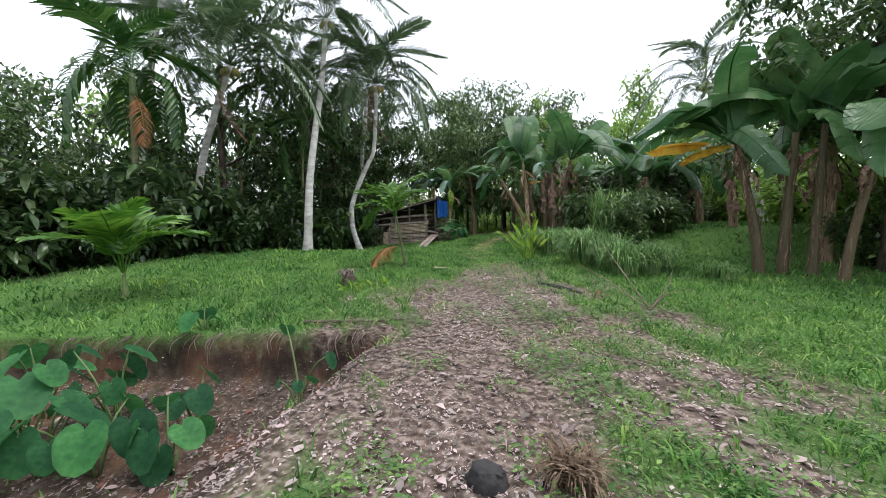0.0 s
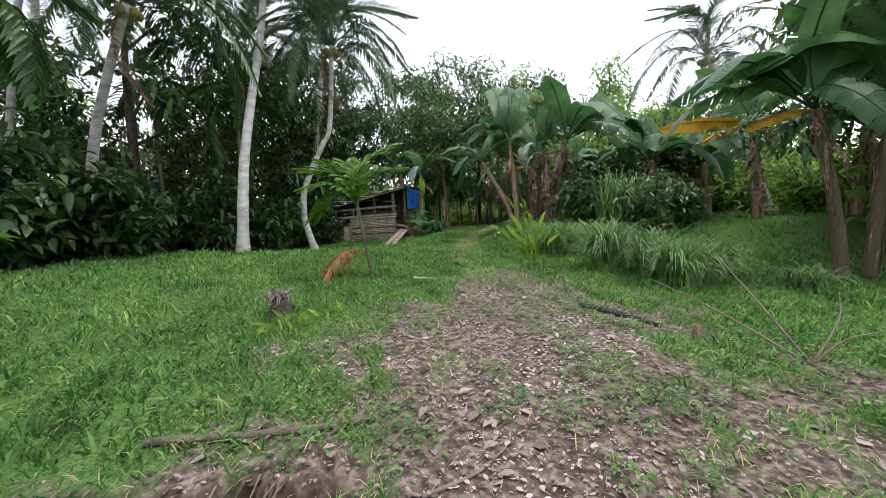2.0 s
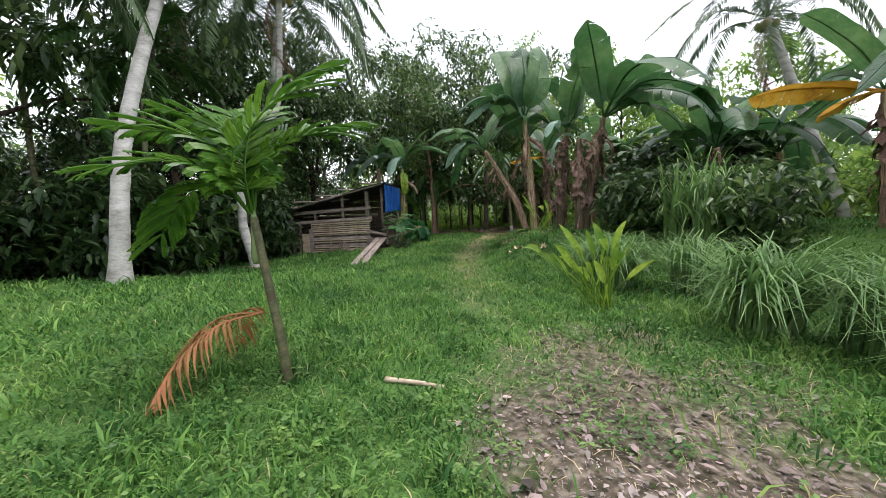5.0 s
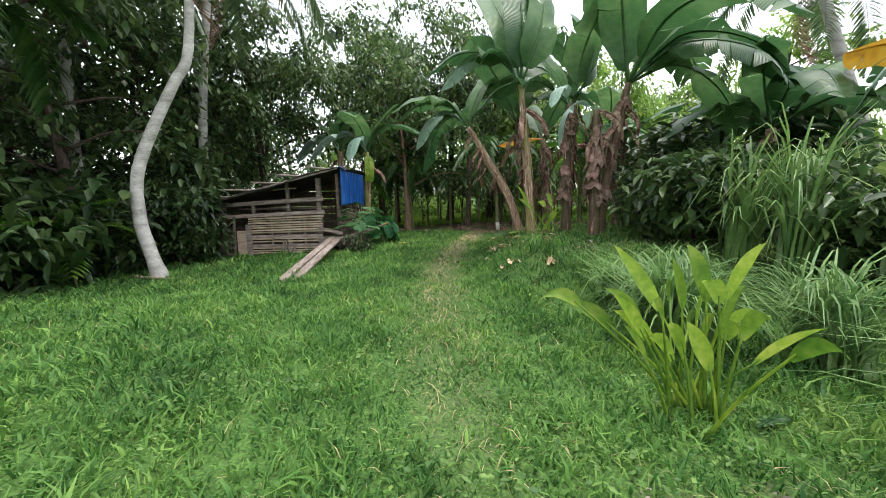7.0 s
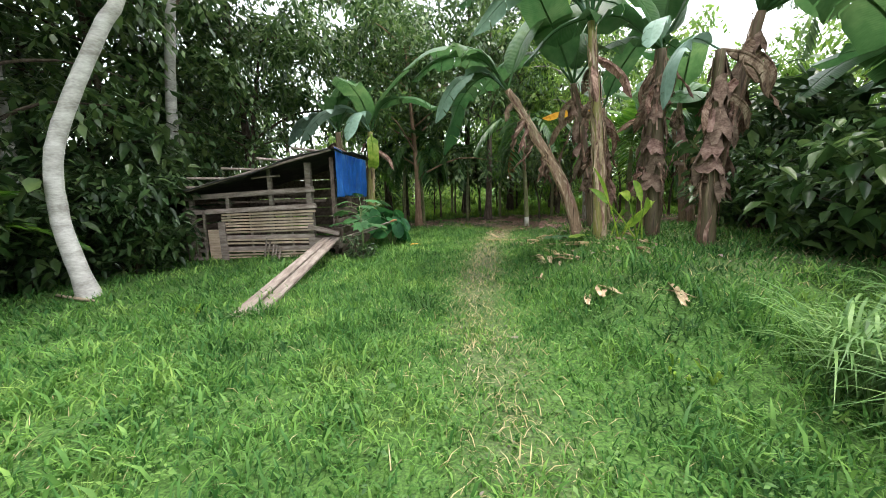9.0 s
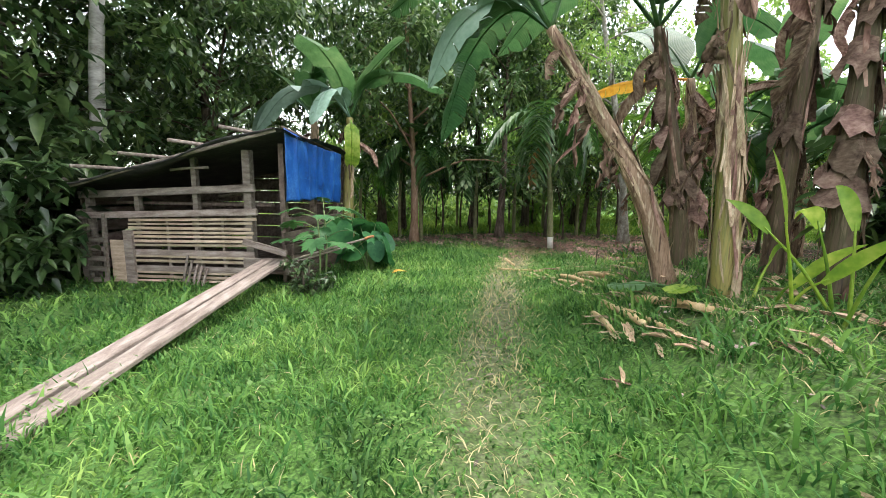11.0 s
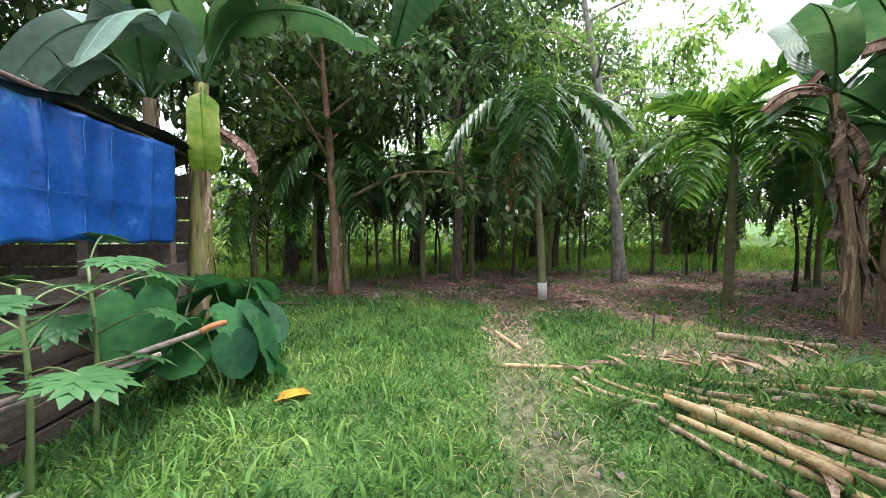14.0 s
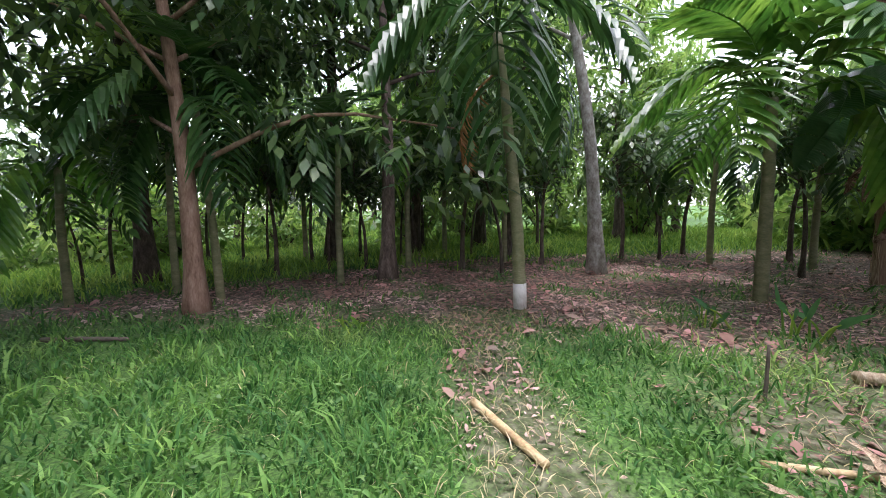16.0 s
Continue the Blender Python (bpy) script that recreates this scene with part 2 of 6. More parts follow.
def bare(x, y):
    """How little grass grows there, 0 to 1: the littered track, the worn trail, the shade of the trees."""
    n = wob(x, y, 1.1, 5) * 0.45 + wob(x, y, 2.7, 1) * 0.4 + wob(x, y, 6.3, 4) * 0.3
    half = np.interp(y, [-9, -5, -2, 0, 2.2, 3.8, 4.8], [4.2, 3.6, 2.9, 2.4, 1.6, 0.9, 0.0])
    mid = np.interp(y, [-9, -5, 0, 4], [4.0, 3.6, 2.8, 2.7])
    a = step(0.35, -0.35, np.abs(x - mid) - half + 0.9 * n) * step(6, 4, y)
    a = a * (1 - 0.8 * step(0.1, 0.45, wob(x, y, 1.5, 9)) * step(0.5, 1.1, np.abs(x - trail(y)) + 0.3 * n))
    a = a * np.interp(y, [-0.5, 2.2, 4.6], [1, 0.88, 0.5]) * (1 - 0.7 * step(0.05, 0.5, wob(x, y, 4.7, 3) + 0.4 * wob(x, y, 11, 1)) * step(0.6, 1.3, np.abs(x - trail(y))))
    b = np.interp(y, [4, 9, 11.5], [0.14, 0.26, 0.55]) * step(0.46, 0.12, np.abs(x - trail(y)) + 0.12 * n) * step(3.5, 5, y)
    front = np.interp(x, [-6, -2.5, 0.3, 1.4, 2.5, 4.5], [20.2, 19.0, 17.8, 17.2, 16.4, 14.9])
    back = np.interp(x, [-6, -2, 3, 9], [20.6, 21.6, 22.8, 22.0])
    c = (0.95 - 0.45 * step(0.0, 0.6, wob(x, y, 2.1, 6))) * step(-0.7, 0.7, y - front + 0.6 * n) * step(0.8, -0.8, y - back + 0.6 * n) * step(-7, -5.5, x) * step(14, 11, x)
    d = np.interp(y, [11, 13.5, 15], [0.2, 0.32, 0.72]) * step(1.3, 2.0, x + 0.5 * n) * step(8.3, 9.5, y) * step(16.5, 15, y) * step(6.5, 5.5, x)
    e = np.maximum(step(0.25, 0.55, hollow(x, y)) * 0.9, 0.93 * step(2.5, 1.7, x + 0.4 * n) * step(-1.0, 0.2, x) * step(-2.7, -3.3, y + 0.3 * n))
    f = 0.55 * step(-8.4, -10.2, x + 0.6 * n + 0.12 * (y - 5))
    return np.clip(np.maximum.reduce([a, b, c, d, e, f]), 0, 1)


def ground_z(x, y):
    return float(land(x, y))


# ---- mesh tools ----
def link(name, verts, faces, mat, parent=None, label="", smooth=False, uvs=None, m=None):
    me = bpy.data.meshes.new(name)
    me.from_pydata([tuple(v) for v in verts], [], faces)
    if uvs is not None:
        lay = me.uv_layers.new(name="UVMap")
        idx = np.empty(len(me.loops), dtype=np.int32)
        me.loops.foreach_get("vertex_index", idx)
        lay.data.foreach_set("uv", np.asarray(uvs, dtype=np.float32)[idx].ravel())
    me.materials.append(mat)
    if smooth:
        me.polygons.foreach_set("use_smooth", [True] * len(me.polygons))
    ob = new(name, me)
    if parent is not None:
        ob.parent = parent
    if m is not None:
        ob.matrix_basis = m
    if label:
        ob["label"] = label
    return ob


def share(name, me, parent, m, label=""):
    ob = new(name, me)
    ob.parent, ob.matrix_basis = parent, m
    if label:
        ob["label"] = label
    return ob


def fast_mesh(name, co, faces, mat, uvs=None):
    """A big mesh of faces that all have the same number of corners."""
    co, faces = np.asarray(co, np.float32), np.asarray(faces, np.int32)
    me = bpy.data.meshes.new(name)
    k = faces.shape[1]
    me.vertices.add(len(co))
    me.vertices.foreach_set("co", co.ravel())
    me.loops.add(faces.size)
    me.loops.foreach_set("vertex_index", faces.ravel())
    me.polygons.add(len(faces))
    me.polygons.foreach_set("loop_start", np.arange(0, faces.size, k, dtype=np.int32))
    me.update(calc_edges=True)
    me.materials.append(mat)
    return me


def thing(name, x, y, label, category, group="", z=None, rz=0.0, s=1.0, kind=""):
    ob = new(name)
    ob.empty_display_size = 0.1
    ob.matrix_basis = Matrix.LocRotScale((x, y, ground_z(x, y) if z is None else z), Euler((0, 0, rz)), (s, s, s))
    return tagged(ob, label, category, group, kind)


def bez(points, n):
    """n + 1 places along a smooth line through the given ones."""
    p = [Vector(q) for q in points]
    p = [2 * p[0] - p[1]] + p + [2 * p[-1] - p[-2]]
    out, last = [], len(p) - 4
    for i in range(n + 1):
        u = i / n * (last + 1)
        k = min(int(u), last)
        u -= k
        a, b, c, d = p[k:k + 4]
        out.append(0.5 * (2 * b + (c - a) * u + (2 * a - 5 * b + 4 * c - d) * u * u + (3 * b - a - 3 * c + d) * u ** 3))
    return out


def tube(line, radii, sides=8, rough=0.0, rnd=random, cap=True):
    """Vertices and faces of a round limb along a line."""
    v, f = [], []
    n = len(line)
    for i, p in enumerate(line):
        d = (line[min(i + 1, n - 1)] - line[max(i - 1, 0)]).normalized()
        a = d.cross(Vector((0.31, 0.95, 0.02))).normalized()
        b = d.cross(a)
        r = radii[i] if hasattr(radii, "__len__") else radii
        for k in range(sides):
            t = 2 * math.pi * k / sides
            v.append(p + (a * math.cos(t) + b * math.sin(t)) * r * (1 + rough * (rnd.random() - 0.5)))
    for i in range(n - 1):
        for k in range(sides):
            q = (k + 1) % sides
            f.append((i * sides + k, i * sides + q, (i + 1) * sides + q, (i + 1) * sides + k))
    if cap:
        f.append(tuple(range(sides))[::-1])
        f.append(tuple(range((n - 1) * sides, n * sides)))
    return v, f


class Bag:
    """Vertices and faces gathered for one mesh."""
    def __init__(self):
        self.v, self.f, self.uv = [], [], []

    def add(self, v, f, uv=None):
        o = len(self.v)
        self.v += v
        self.f += [tuple(i + o for i in q) for q in f]
        self.uv += uv if uv else [(0, 0)] * len(v)
        return self

    def box(self, c, size, rz=0.0, rx=0.0, ry=0.0, bevel=0.006):
        """A board with worn, slightly bevelled edges."""
        sx, sy, sz = (q / 2 for q in size)
        e = min(bevel, 0.3 * min(sx, sy, sz))
        rot = Euler((rx, ry, rz)).to_matrix()
        pts = []
        for k in (-1, 1):
            for ix, iy in ((-1, -1), (1, -1), (1, 1), (-1, 1)):
                pts.append((ix * (sx - e), iy * (sy - e), k * sz))
        for k in (-1, 1):
            for ix, iy in ((-1, -1), (1, -1), (1, 1), (-1, 1)):
                pts.append((ix * sx, iy * sy, k * (sz - e)))
        v = [Vector(c) + rot @ Vector(q) for q in pts]
        f = [(3, 2, 1, 0), (4, 5, 6, 7)]
        for i in range(4):
            j = (i + 1) % 4
            f += [(i, j, 8 + j, 8 + i), (8 + i, 8 + j, 12 + j, 12 + i), (12 + i, 12 + j, 4 + j, 4 + i)]
        return self.add(v, f)

    def leaf(self, base, along, up, length, width, segs=4, droop=0.3, fold=0.15, shape=0.9):
        """A pointed leaf from base, bending down along its length."""
        along, up = Vector(along).normalized(), Vector(up)
        side = along.cross(up).normalized()
        up = side.cross(along).normalized()
        v, f, uv = [], [], []
        for i in range(segs + 1):
            u = i / segs
            c = Vector(base) + along * length * (u - 0.25 * droop * u * u) - Vector((0, 0, 1)) * (length * droop * u * u)
            w = width * 0.5 * (math.sin(math.pi * min(1, (0.06 + u * 0.94)) ** shape) + 0.02)
            v += [c - side * w + up * w * fold, c, c + side * w + up * w * fold]
            uv += [(0, u), (0.5, u), (1, u)]
        for i in range(segs):
            o = 3 * i
            f += [(o, o + 1, o + 4, o + 3), (o + 1, o + 2, o + 5, o + 4)]
        return self.add(v, f, uv)

    def put(self, name, mat, parent=None, label="", smooth=False, m=None):
        return link(name, self.v, self.f, mat, parent, label, smooth, self.uv, m)


def limb(name, pts, r0, r1, mat, parent, n=10, sides=8, rough=0.06, label="", flare=0.0):
    line = bez(pts, n)
    radii = [r0 + (r1 - r0) * i / n + flare * max(0, 1 - 6 * i / n) for i in range(n + 1)]
    v, f = tube(line, radii, sides, rough)
    return link(name, v, f, mat, parent, label, True)


# ---- ground ----
def ground():
    near_x = np.concatenate([np.arange(-13, -4, 0.2), np.arange(-4, 2.4, 0.07), np.arange(2.4, 12.01, 0.16)])
    near_y = np.concatenate([np.arange(-10, -6.2, 0.2), np.arange(-6.2, -2.2, 0.07), np.arange(-2.2, 26.01, 0.17)])
    far = np.array([1.5, 4, 9, 20, 45, 110, 300, 900])
    xs = np.concatenate([-13 - far[::-1], near_x, 12 + far])
    ys = np.concatenate([-10 - far[::-1], near_y, 26 + far])
    gx, gy = np.meshgrid(xs, ys)
    gz = land(gx, gy)
    nx, ny = len(xs), len(ys)
    co = np.stack([gx, gy, gz], -1).reshape(-1, 3)
    i = (np.arange(ny - 1)[:, None] * nx + np.arange(nx - 1)[None]).ravel()
    faces = np.stack([i, i + 1, i + nx + 1, i + nx], 1)
    m = bpy.data.materials.new("forest_soil")
    m.use_nodes = True
    n, l = m.node_tree.nodes, m.node_tree.links
    b = n["Principled BSDF"]
    b.inputs["Roughness"].default_value = 0.95
    b.inputs["Specular IOR Level"].default_value = 0.15
    co_n = n.new("ShaderNodeTexCoord")

    def noise_node(scale, detail):
        q = n.new("ShaderNodeTexNoise")
        q.inputs["Scale"].default_value, q.inputs["Detail"].default_value = scale, detail
        l.new(co_n.outputs["Object"], q.inputs["Vector"])
        return q

    def ramp_node(src, stops, lo=0.35, hi=0.65):
        r = n.new("ShaderNodeValToRGB")
        while len(r.color_ramp.elements) < len(stops):
            r.color_ramp.elements.new(0.5)
        for k, c in enumerate(stops):
            r.color_ramp.elements[k].position = lo + (hi - lo) * k / (len(stops) - 1)
            r.color_ramp.elements[k].color = (*c, 1)
        l.new(src, r.inputs["Fac"])
        return r

    def mix_node(fac, c1, c2):
        q = n.new("ShaderNodeMix")
        q.data_type = "RGBA"
        l.new(fac, q.inputs[0])
        l.new(c1, q.inputs[6])
        l.new(c2, q.inputs[7])
        return q.outputs[2]

    patch, grain, fine = noise_node(1.1, 5), noise_node(14, 5), noise_node(55, 4)
    soil = ramp_node(grain.outputs["Fac"], [(0.05, 0.036, 0.028), (0.115, 0.085, 0.068), (0.25, 0.2, 0.165)])
    # Moist clay of the hollow, with the pit's shadow put into its colour.
    shaded_clay = ramp_node(patch.outputs["Fac"], [(0.02, 0.014, 0.01), (0.045, 0.03, 0.022), (0.12, 0.06, 0.036)])
    moss = ramp_node(fine.outputs["Fac"], [(0.034, 0.072, 0.02), (0.1, 0.2, 0.045)])
    att = n.new("ShaderNodeAttribute")
    att.attribute_name = "bare"
    cut = n.new("ShaderNodeAttribute")
    cut.attribute_name = "cut"
    c = mix_node(att.outputs["Fac"], moss.outputs["Color"], soil.outputs["Color"])
    c = mix_node(cut.outputs["Fac"], c, shaded_clay.outputs["Color"])
    l.new(c, b.inputs["Base Color"])
    bp = n.new("ShaderNodeBump")
    bp.inputs["Strength"].default_value, bp.inputs["Distance"].default_value = 0.8, 0.03
    l.new(grain.outputs["Fac"], bp.inputs["Height"])
    l.new(bp.outputs["Normal"], b.inputs["Normal"])
    me = fast_mesh("ground", co, faces, m)
    me.polygons.foreach_set("use_smooth", [True] * len(me.polygons))
    a = me.attributes.new("bare", "FLOAT", "POINT")
    a.data.foreach_set("value", bare(co[:, 0], co[:, 1]).astype(np.float32))
    # cut: bank edge plus depth, so the painted pit shade covers the floor
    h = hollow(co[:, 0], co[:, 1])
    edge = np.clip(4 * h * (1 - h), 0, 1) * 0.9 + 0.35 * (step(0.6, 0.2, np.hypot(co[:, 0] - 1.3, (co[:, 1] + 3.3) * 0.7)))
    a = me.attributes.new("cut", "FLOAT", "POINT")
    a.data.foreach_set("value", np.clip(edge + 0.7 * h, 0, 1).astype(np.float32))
    tagged(new("ground", me), "littered earth track through short grass into a grove", "ground", kind="structure")


ground()


# ---- scattered small stuff ----
def blades(name, label, x, y, length, width, lean, mat, rng, base=-0.01, category="grass"):
    """Bent three-piece blades, all in one mesh."""
    n = len(x)
    z = land(x, y) + base
    ang, lean_ang = rng.uniform(0, 2 * np.pi, n), rng.uniform(0, 2 * np.pi, n)
    sx, sy = np.cos(ang) * width / 2, np.sin(ang) * width / 2
    dx, dy = np.cos(lean_ang) * length * lean, np.sin(lean_ang) * length * lean
    h = length * np.sqrt(np.clip(1 - lean * lean * 0.8, 0.08, 1))
    co = np.empty((n, 5, 3), np.float32)
    co[:, 0] = np.stack([x - sx, y - sy, z], 1)
    co[:, 1] = np.stack([x + sx, y + sy, z], 1)
    co[:, 2] = np.stack([x + 0.35 * dx + sx, y + 0.35 * dy + sy, z + 0.62 * h], 1)
    co[:, 3] = np.stack([x + 0.35 * dx - sx, y + 0.35 * dy - sy, z + 0.62 * h], 1)
    co[:, 4] = np.stack([x + dx, y + dy, z + h * (1 - 0.25 * lean)], 1)
    i = np.arange(n)[:, None] * 5
    tris = np.concatenate([i + [0, 1, 2], i + [0, 2, 3], i + [3, 2, 4]], 1).reshape(-1, 3)
    me = fast_mesh(name, co.reshape(-1, 3), tris, mat)
    return tagged(new(name, me), label, category, kind="stuff")


def grass():
    rng = np.random.default_rng(5)
    x, y = rng.uniform(-9.5, 13, 1000000), rng.uniform(-6, 30, 1000000)
    d = np.abs(x - trail(y))
    x2, y2 = rng.uniform(-4, 4.2, 100000), rng.uniform(1, 17.5, 100000)
    x, y = np.concatenate([x, x2]), np.concatenate([y, y2])
    d = np.abs(x - trail(y))
    clump = 0.68 + 0.45 * np.clip(wob(x, y, 3.1, 4) + 0.7 * wob(x, y, 7.7, 1), -0.9, 0.9)
    keep = rng.random(len(x)) < (1 - bare(x, y)) ** 1.5 * clump * np.interp(d, [0, 2.5, 5, 9, 12.5], [1.0, 0.8, 0.36, 0.12, 0.02]) * np.interp(y, [-4, 17, 22, 30], [1, 1, 0.9, 0.7])
    shed = (x > -7.2) & (x < -3.0) & (y > 13.5) & (y < 16.2)
    keep &= ~shed
    x, y = x[keep], y[keep]
    d = np.abs(x - trail(y))
    tall = 0.05 + 0.045 * step(0.2, 1.2, d) + 0.03 * np.clip(wob(x, y, 1.3, 2), -0.6, 1)
    length = tall * rng.uniform(0.7, 1.7, len(x))
    width = rng.uniform(0.007, 0.014, len(x)) * np.interp(d, [0, 3, 8], [1, 1.2, 2.0])
    broad = rng.random(len(x)) < 0.1
    width = np.where(broad, width * 1.6, width)
    length = np.where(broad, length * 1.45, length) * (1 + 0.5 * np.clip(wob(x, y, 3.1, 4), 0, 1))
    blades("grass", "short lush green grass beside the trail", x, y, length, width, rng.uniform(0.45, 1.0, len(x)), M_GRASS, rng)


grass()


def meadow():
    """Rank yellow-green grass behind the grove, its colour lightened for the open light."""
    rng = np.random.default_rng(33)
    x, y = rng.uniform(-18, 17, 90000), rng.uniform(20.5, 36, 90000)
    keep = rng.random(len(x)) < (1 - bare(x, y)) * step(20.5, 23, y) * np.interp(y, [22, 36], [1, 0.5])
    x, y = x[keep], y[keep]
    blades("meadow_grass", "rank grass behind the grove, open light put into its yellow-green", x, y, rng.uniform(0.12, 0.4, len(x)), rng.uniform(0.012, 0.03, len(x)), rng.uniform(0.3, 0.95, len(x)), M_MEADOW, rng)


meadow()


def straw():
    """Dry yellow blades flattened along the trail and the track's edges."""
    rng = np.random.default_rng(15)
    n = 130000
    x, y = rng.uniform(-4, 7, n), rng.uniform(-3, 18, n)
    b = bare(x, y)
    near = np.exp(-((x - trail(y)) / 0.45) ** 2) * step(4, 7, y)
    keep = rng.random(n) < 0.05 + 0.4 * near + 1.1 * b * (1 - b)
    x, y = x[keep], y[keep]
    blades("dry_grass", "flattened straw-yellow dry grass along the trail", x, y, rng.uniform(0.05, 0.15, len(x)), rng.uniform(0.003, 0.008, len(x)), rng.uniform(0.85, 1.0, len(x)), M_STRAW, rng, 0.015)


straw()


def litter():
    rng = np.random.default_rng(8)
    n = 760000
    x, y = rng.uniform(-7, 11, n), rng.uniform(-7.5, 25, n)
    keep = rng.random(n) < bare(x, y) ** 1.3 * np.interp(np.abs(x - trail(y)), [0, 4, 8], [0.8, 0.6, 0.2]) * (1 - 0.1 * hollow(x, y))
    keep &= ~((np.abs(x - trail(y)) < 0.5) & (y > 4) & (y < 15.5) & (rng.random(n) < 0.85))
    x, y = x[keep], y[keep]
    n = len(x)
    ln = rng.uniform(0.012, 0.048, n) * np.where(rng.random(n) < 0.09, rng.uniform(1.5, 2.8, n), 1)
    ln = ln * np.where(y > 16, 1.5, 1.0)
    wd = ln * np.where(rng.random(n) < 0.48, rng.uniform(0.06, 0.2, n), rng.uniform(0.28, 0.7, n))
    a = rng.uniform(0, 2 * np.pi, n)
    tilt, curl = rng.normal(0, 0.24, n), rng.uniform(-0.1, 0.45, n) * ln
    z = land(x, y) + 0.004 + rng.random(n) * 0.022
    ca, sa = np.cos(a), np.sin(a)
    co = np.empty((n, 6, 3), np.float32)
    for k, (u, v, h) in enumerate(((-0.5, 0, 0.4), (-0.1, 0.5, 1), (-0.1, -0.5, 1), (0.22, 0.42, 0.9), (0.22, -0.42, 0.9), (0.5, 0, 0))):
        px, py = u * ln, v * wd
        co[:, k] = np.stack([x + ca * px - sa * py, y + sa * px + ca * py, z + curl * h * 0.6 + tilt * px], 1)
    grove = y > 14.2
    for part_co, mat, label in ((co[~grove], M_LITTER, "curled dry grey-brown fallen leaves on the track"), (co[grove], M_LITTER_RED, "reddish-brown fallen leaves under the grove")):
        i = np.arange(len(part_co))[:, None] * 6
        tris = np.concatenate([i + [0, 2, 1], i + [1, 2, 4], i + [1, 4, 3], i + [3, 4, 5]], 1).reshape(-1, 3)
        tagged(new("leaf_litter", fast_mesh("leaf_litter", part_co.reshape(-1, 3), tris, mat)), label, "leaf litter", kind="stuff")


litter()


def weeds():
    """Low broad-leaved weeds, in the track's litter and through the grass beside it."""
    rng = np.random.default_rng(21)
    n = 84000
    x, y = rng.uniform(-6, 8.5, n), rng.uniform(-6.5, 19, n)
    b, d = bare(x, y), np.abs(x - trail(y))
    patchy = wob(x, y, 1.6, 7) + 0.6 * wob(x, y, 4.1, 2) + 0.3 * wob(x, y, 9.3, 5)
    chance = np.where(b > 0.4, np.where(y < 5, 0.75, 0.12), np.interp(y, [1, 4, 11], [0.8, 0.24, 0.09])) * np.interp(d, [0, 0.35, 3, 6], [0.12, 1, 0.8, 0.25])
    keep = (rng.random(n) < chance) & (patchy > np.where(b > 0.4, 0.12, -0.25)) & (hollow(x, y) < 0.02) & ~((y < -2.6) & (x < 2.3))
    keep &= ~((x < -2.9) & (y > 13.2) & (y < 16.4))
    x, y = x[keep], y[keep]
    k = rng.integers(6, 12, len(x))
    big = np.repeat(rng.uniform(0.5, 1.15, len(x)), k)
    x, y = np.repeat(x, k), np.repeat(y, k)
    n = len(x)
    a, el, r = rng.uniform(0, 6.28, n), rng.uniform(-0.1, 0.8, n), rng.uniform(0.0, 0.1, n) * big
    ln, hh = rng.uniform(0.025, 0.065, n) * big, rng.uniform(0.02, 0.12, n) * big
    c = np.stack([x + np.cos(a) * r, y + np.sin(a) * r, land(x, y) + hh], 1)
    way = np.stack([np.cos(a) * np.cos(el), np.sin(a) * np.cos(el), np.sin(el) * 0.5], 1) * ln[:, None]
    side = np.stack([-np.sin(a), np.cos(a), rng.normal(0, 0.3, n)], 1) * (ln * rng.uniform(0.14, 0.28, n))[:, None]
    co = np.empty((n, 4, 3), np.float32)
    co[:, 0], co[:, 1], co[:, 2], co[:, 3] = c, c + way * 0.5 + side, c + way * 0.5 - side, c + way - np.array([0, 0, 0.008])
    i = np.arange(n)[:, None] * 4
    tris = np.concatenate([i + [0, 2, 1], i + [1, 2, 3]], 1).reshape(-1, 3)
    tagged(new("low_weeds", fast_mesh("low_weeds", co.reshape(-1, 3), tris, M_WEED)), "low broad-leaved green weeds in the litter", "weeds", kind="stuff")


weeds()


# ---- palms ----
def frond_mesh(name, length, pairs, leaflet, width, sag, mat, rnd, lift=0.5, droop=0.5, stalk=0.14, thick=0.022, taper=True, ragged=0.15):
    """One feather frond, from the origin along +x, arching down."""
    line = bez([(0, 0, 0), (length * 0.35, 0, length * lift * 0.32), (length * 0.7, 0, length * lift * 0.2 - sag * 0.35), (length * 0.97, 0, -sag)], 12)
    bag = Bag()
    v, f = tube(line, [thick * (1 - 0.85 * i / 12) for i in range(13)], 4)
    bag.add(v, f)
    for i in range(pairs):
        u = stalk + (1 - stalk) * i / pairs
        k = min(int(u * 12), 11)
        p = line[k].lerp(line[k + 1], u * 12 - k)
        d = (line[k + 1] - line[k]).normalized()
        size = leaflet * (math.sin(math.pi * min(1, 0.18 + 0.8 * (i + 1) / pairs)) ** 0.6 if taper else 1)
        for s in (-1, 1):
            if rnd.random() < ragged * 0.3:
                continue
            fan = 0.55 + 0.5 * u + rnd.uniform(-0.08, 0.08)
            along = (d * fan + Vector((0, s, 0)) * 1.0 + Vector((0, 0, 0.28 + rnd.uniform(-0.12, 0.12)))).normalized()
            bag.leaf(p, along, Vector((0, 0, 1)), size * rnd.uniform(0.85, 1.1), width, 3, droop * rnd.uniform(0.6, 1.4), 0.35, 0.7)
    me = bpy.data.meshes.new(name)
    me.from_pydata([tuple(q) for q in bag.v], [], bag.f)
    me.materials.append(mat)
    return me


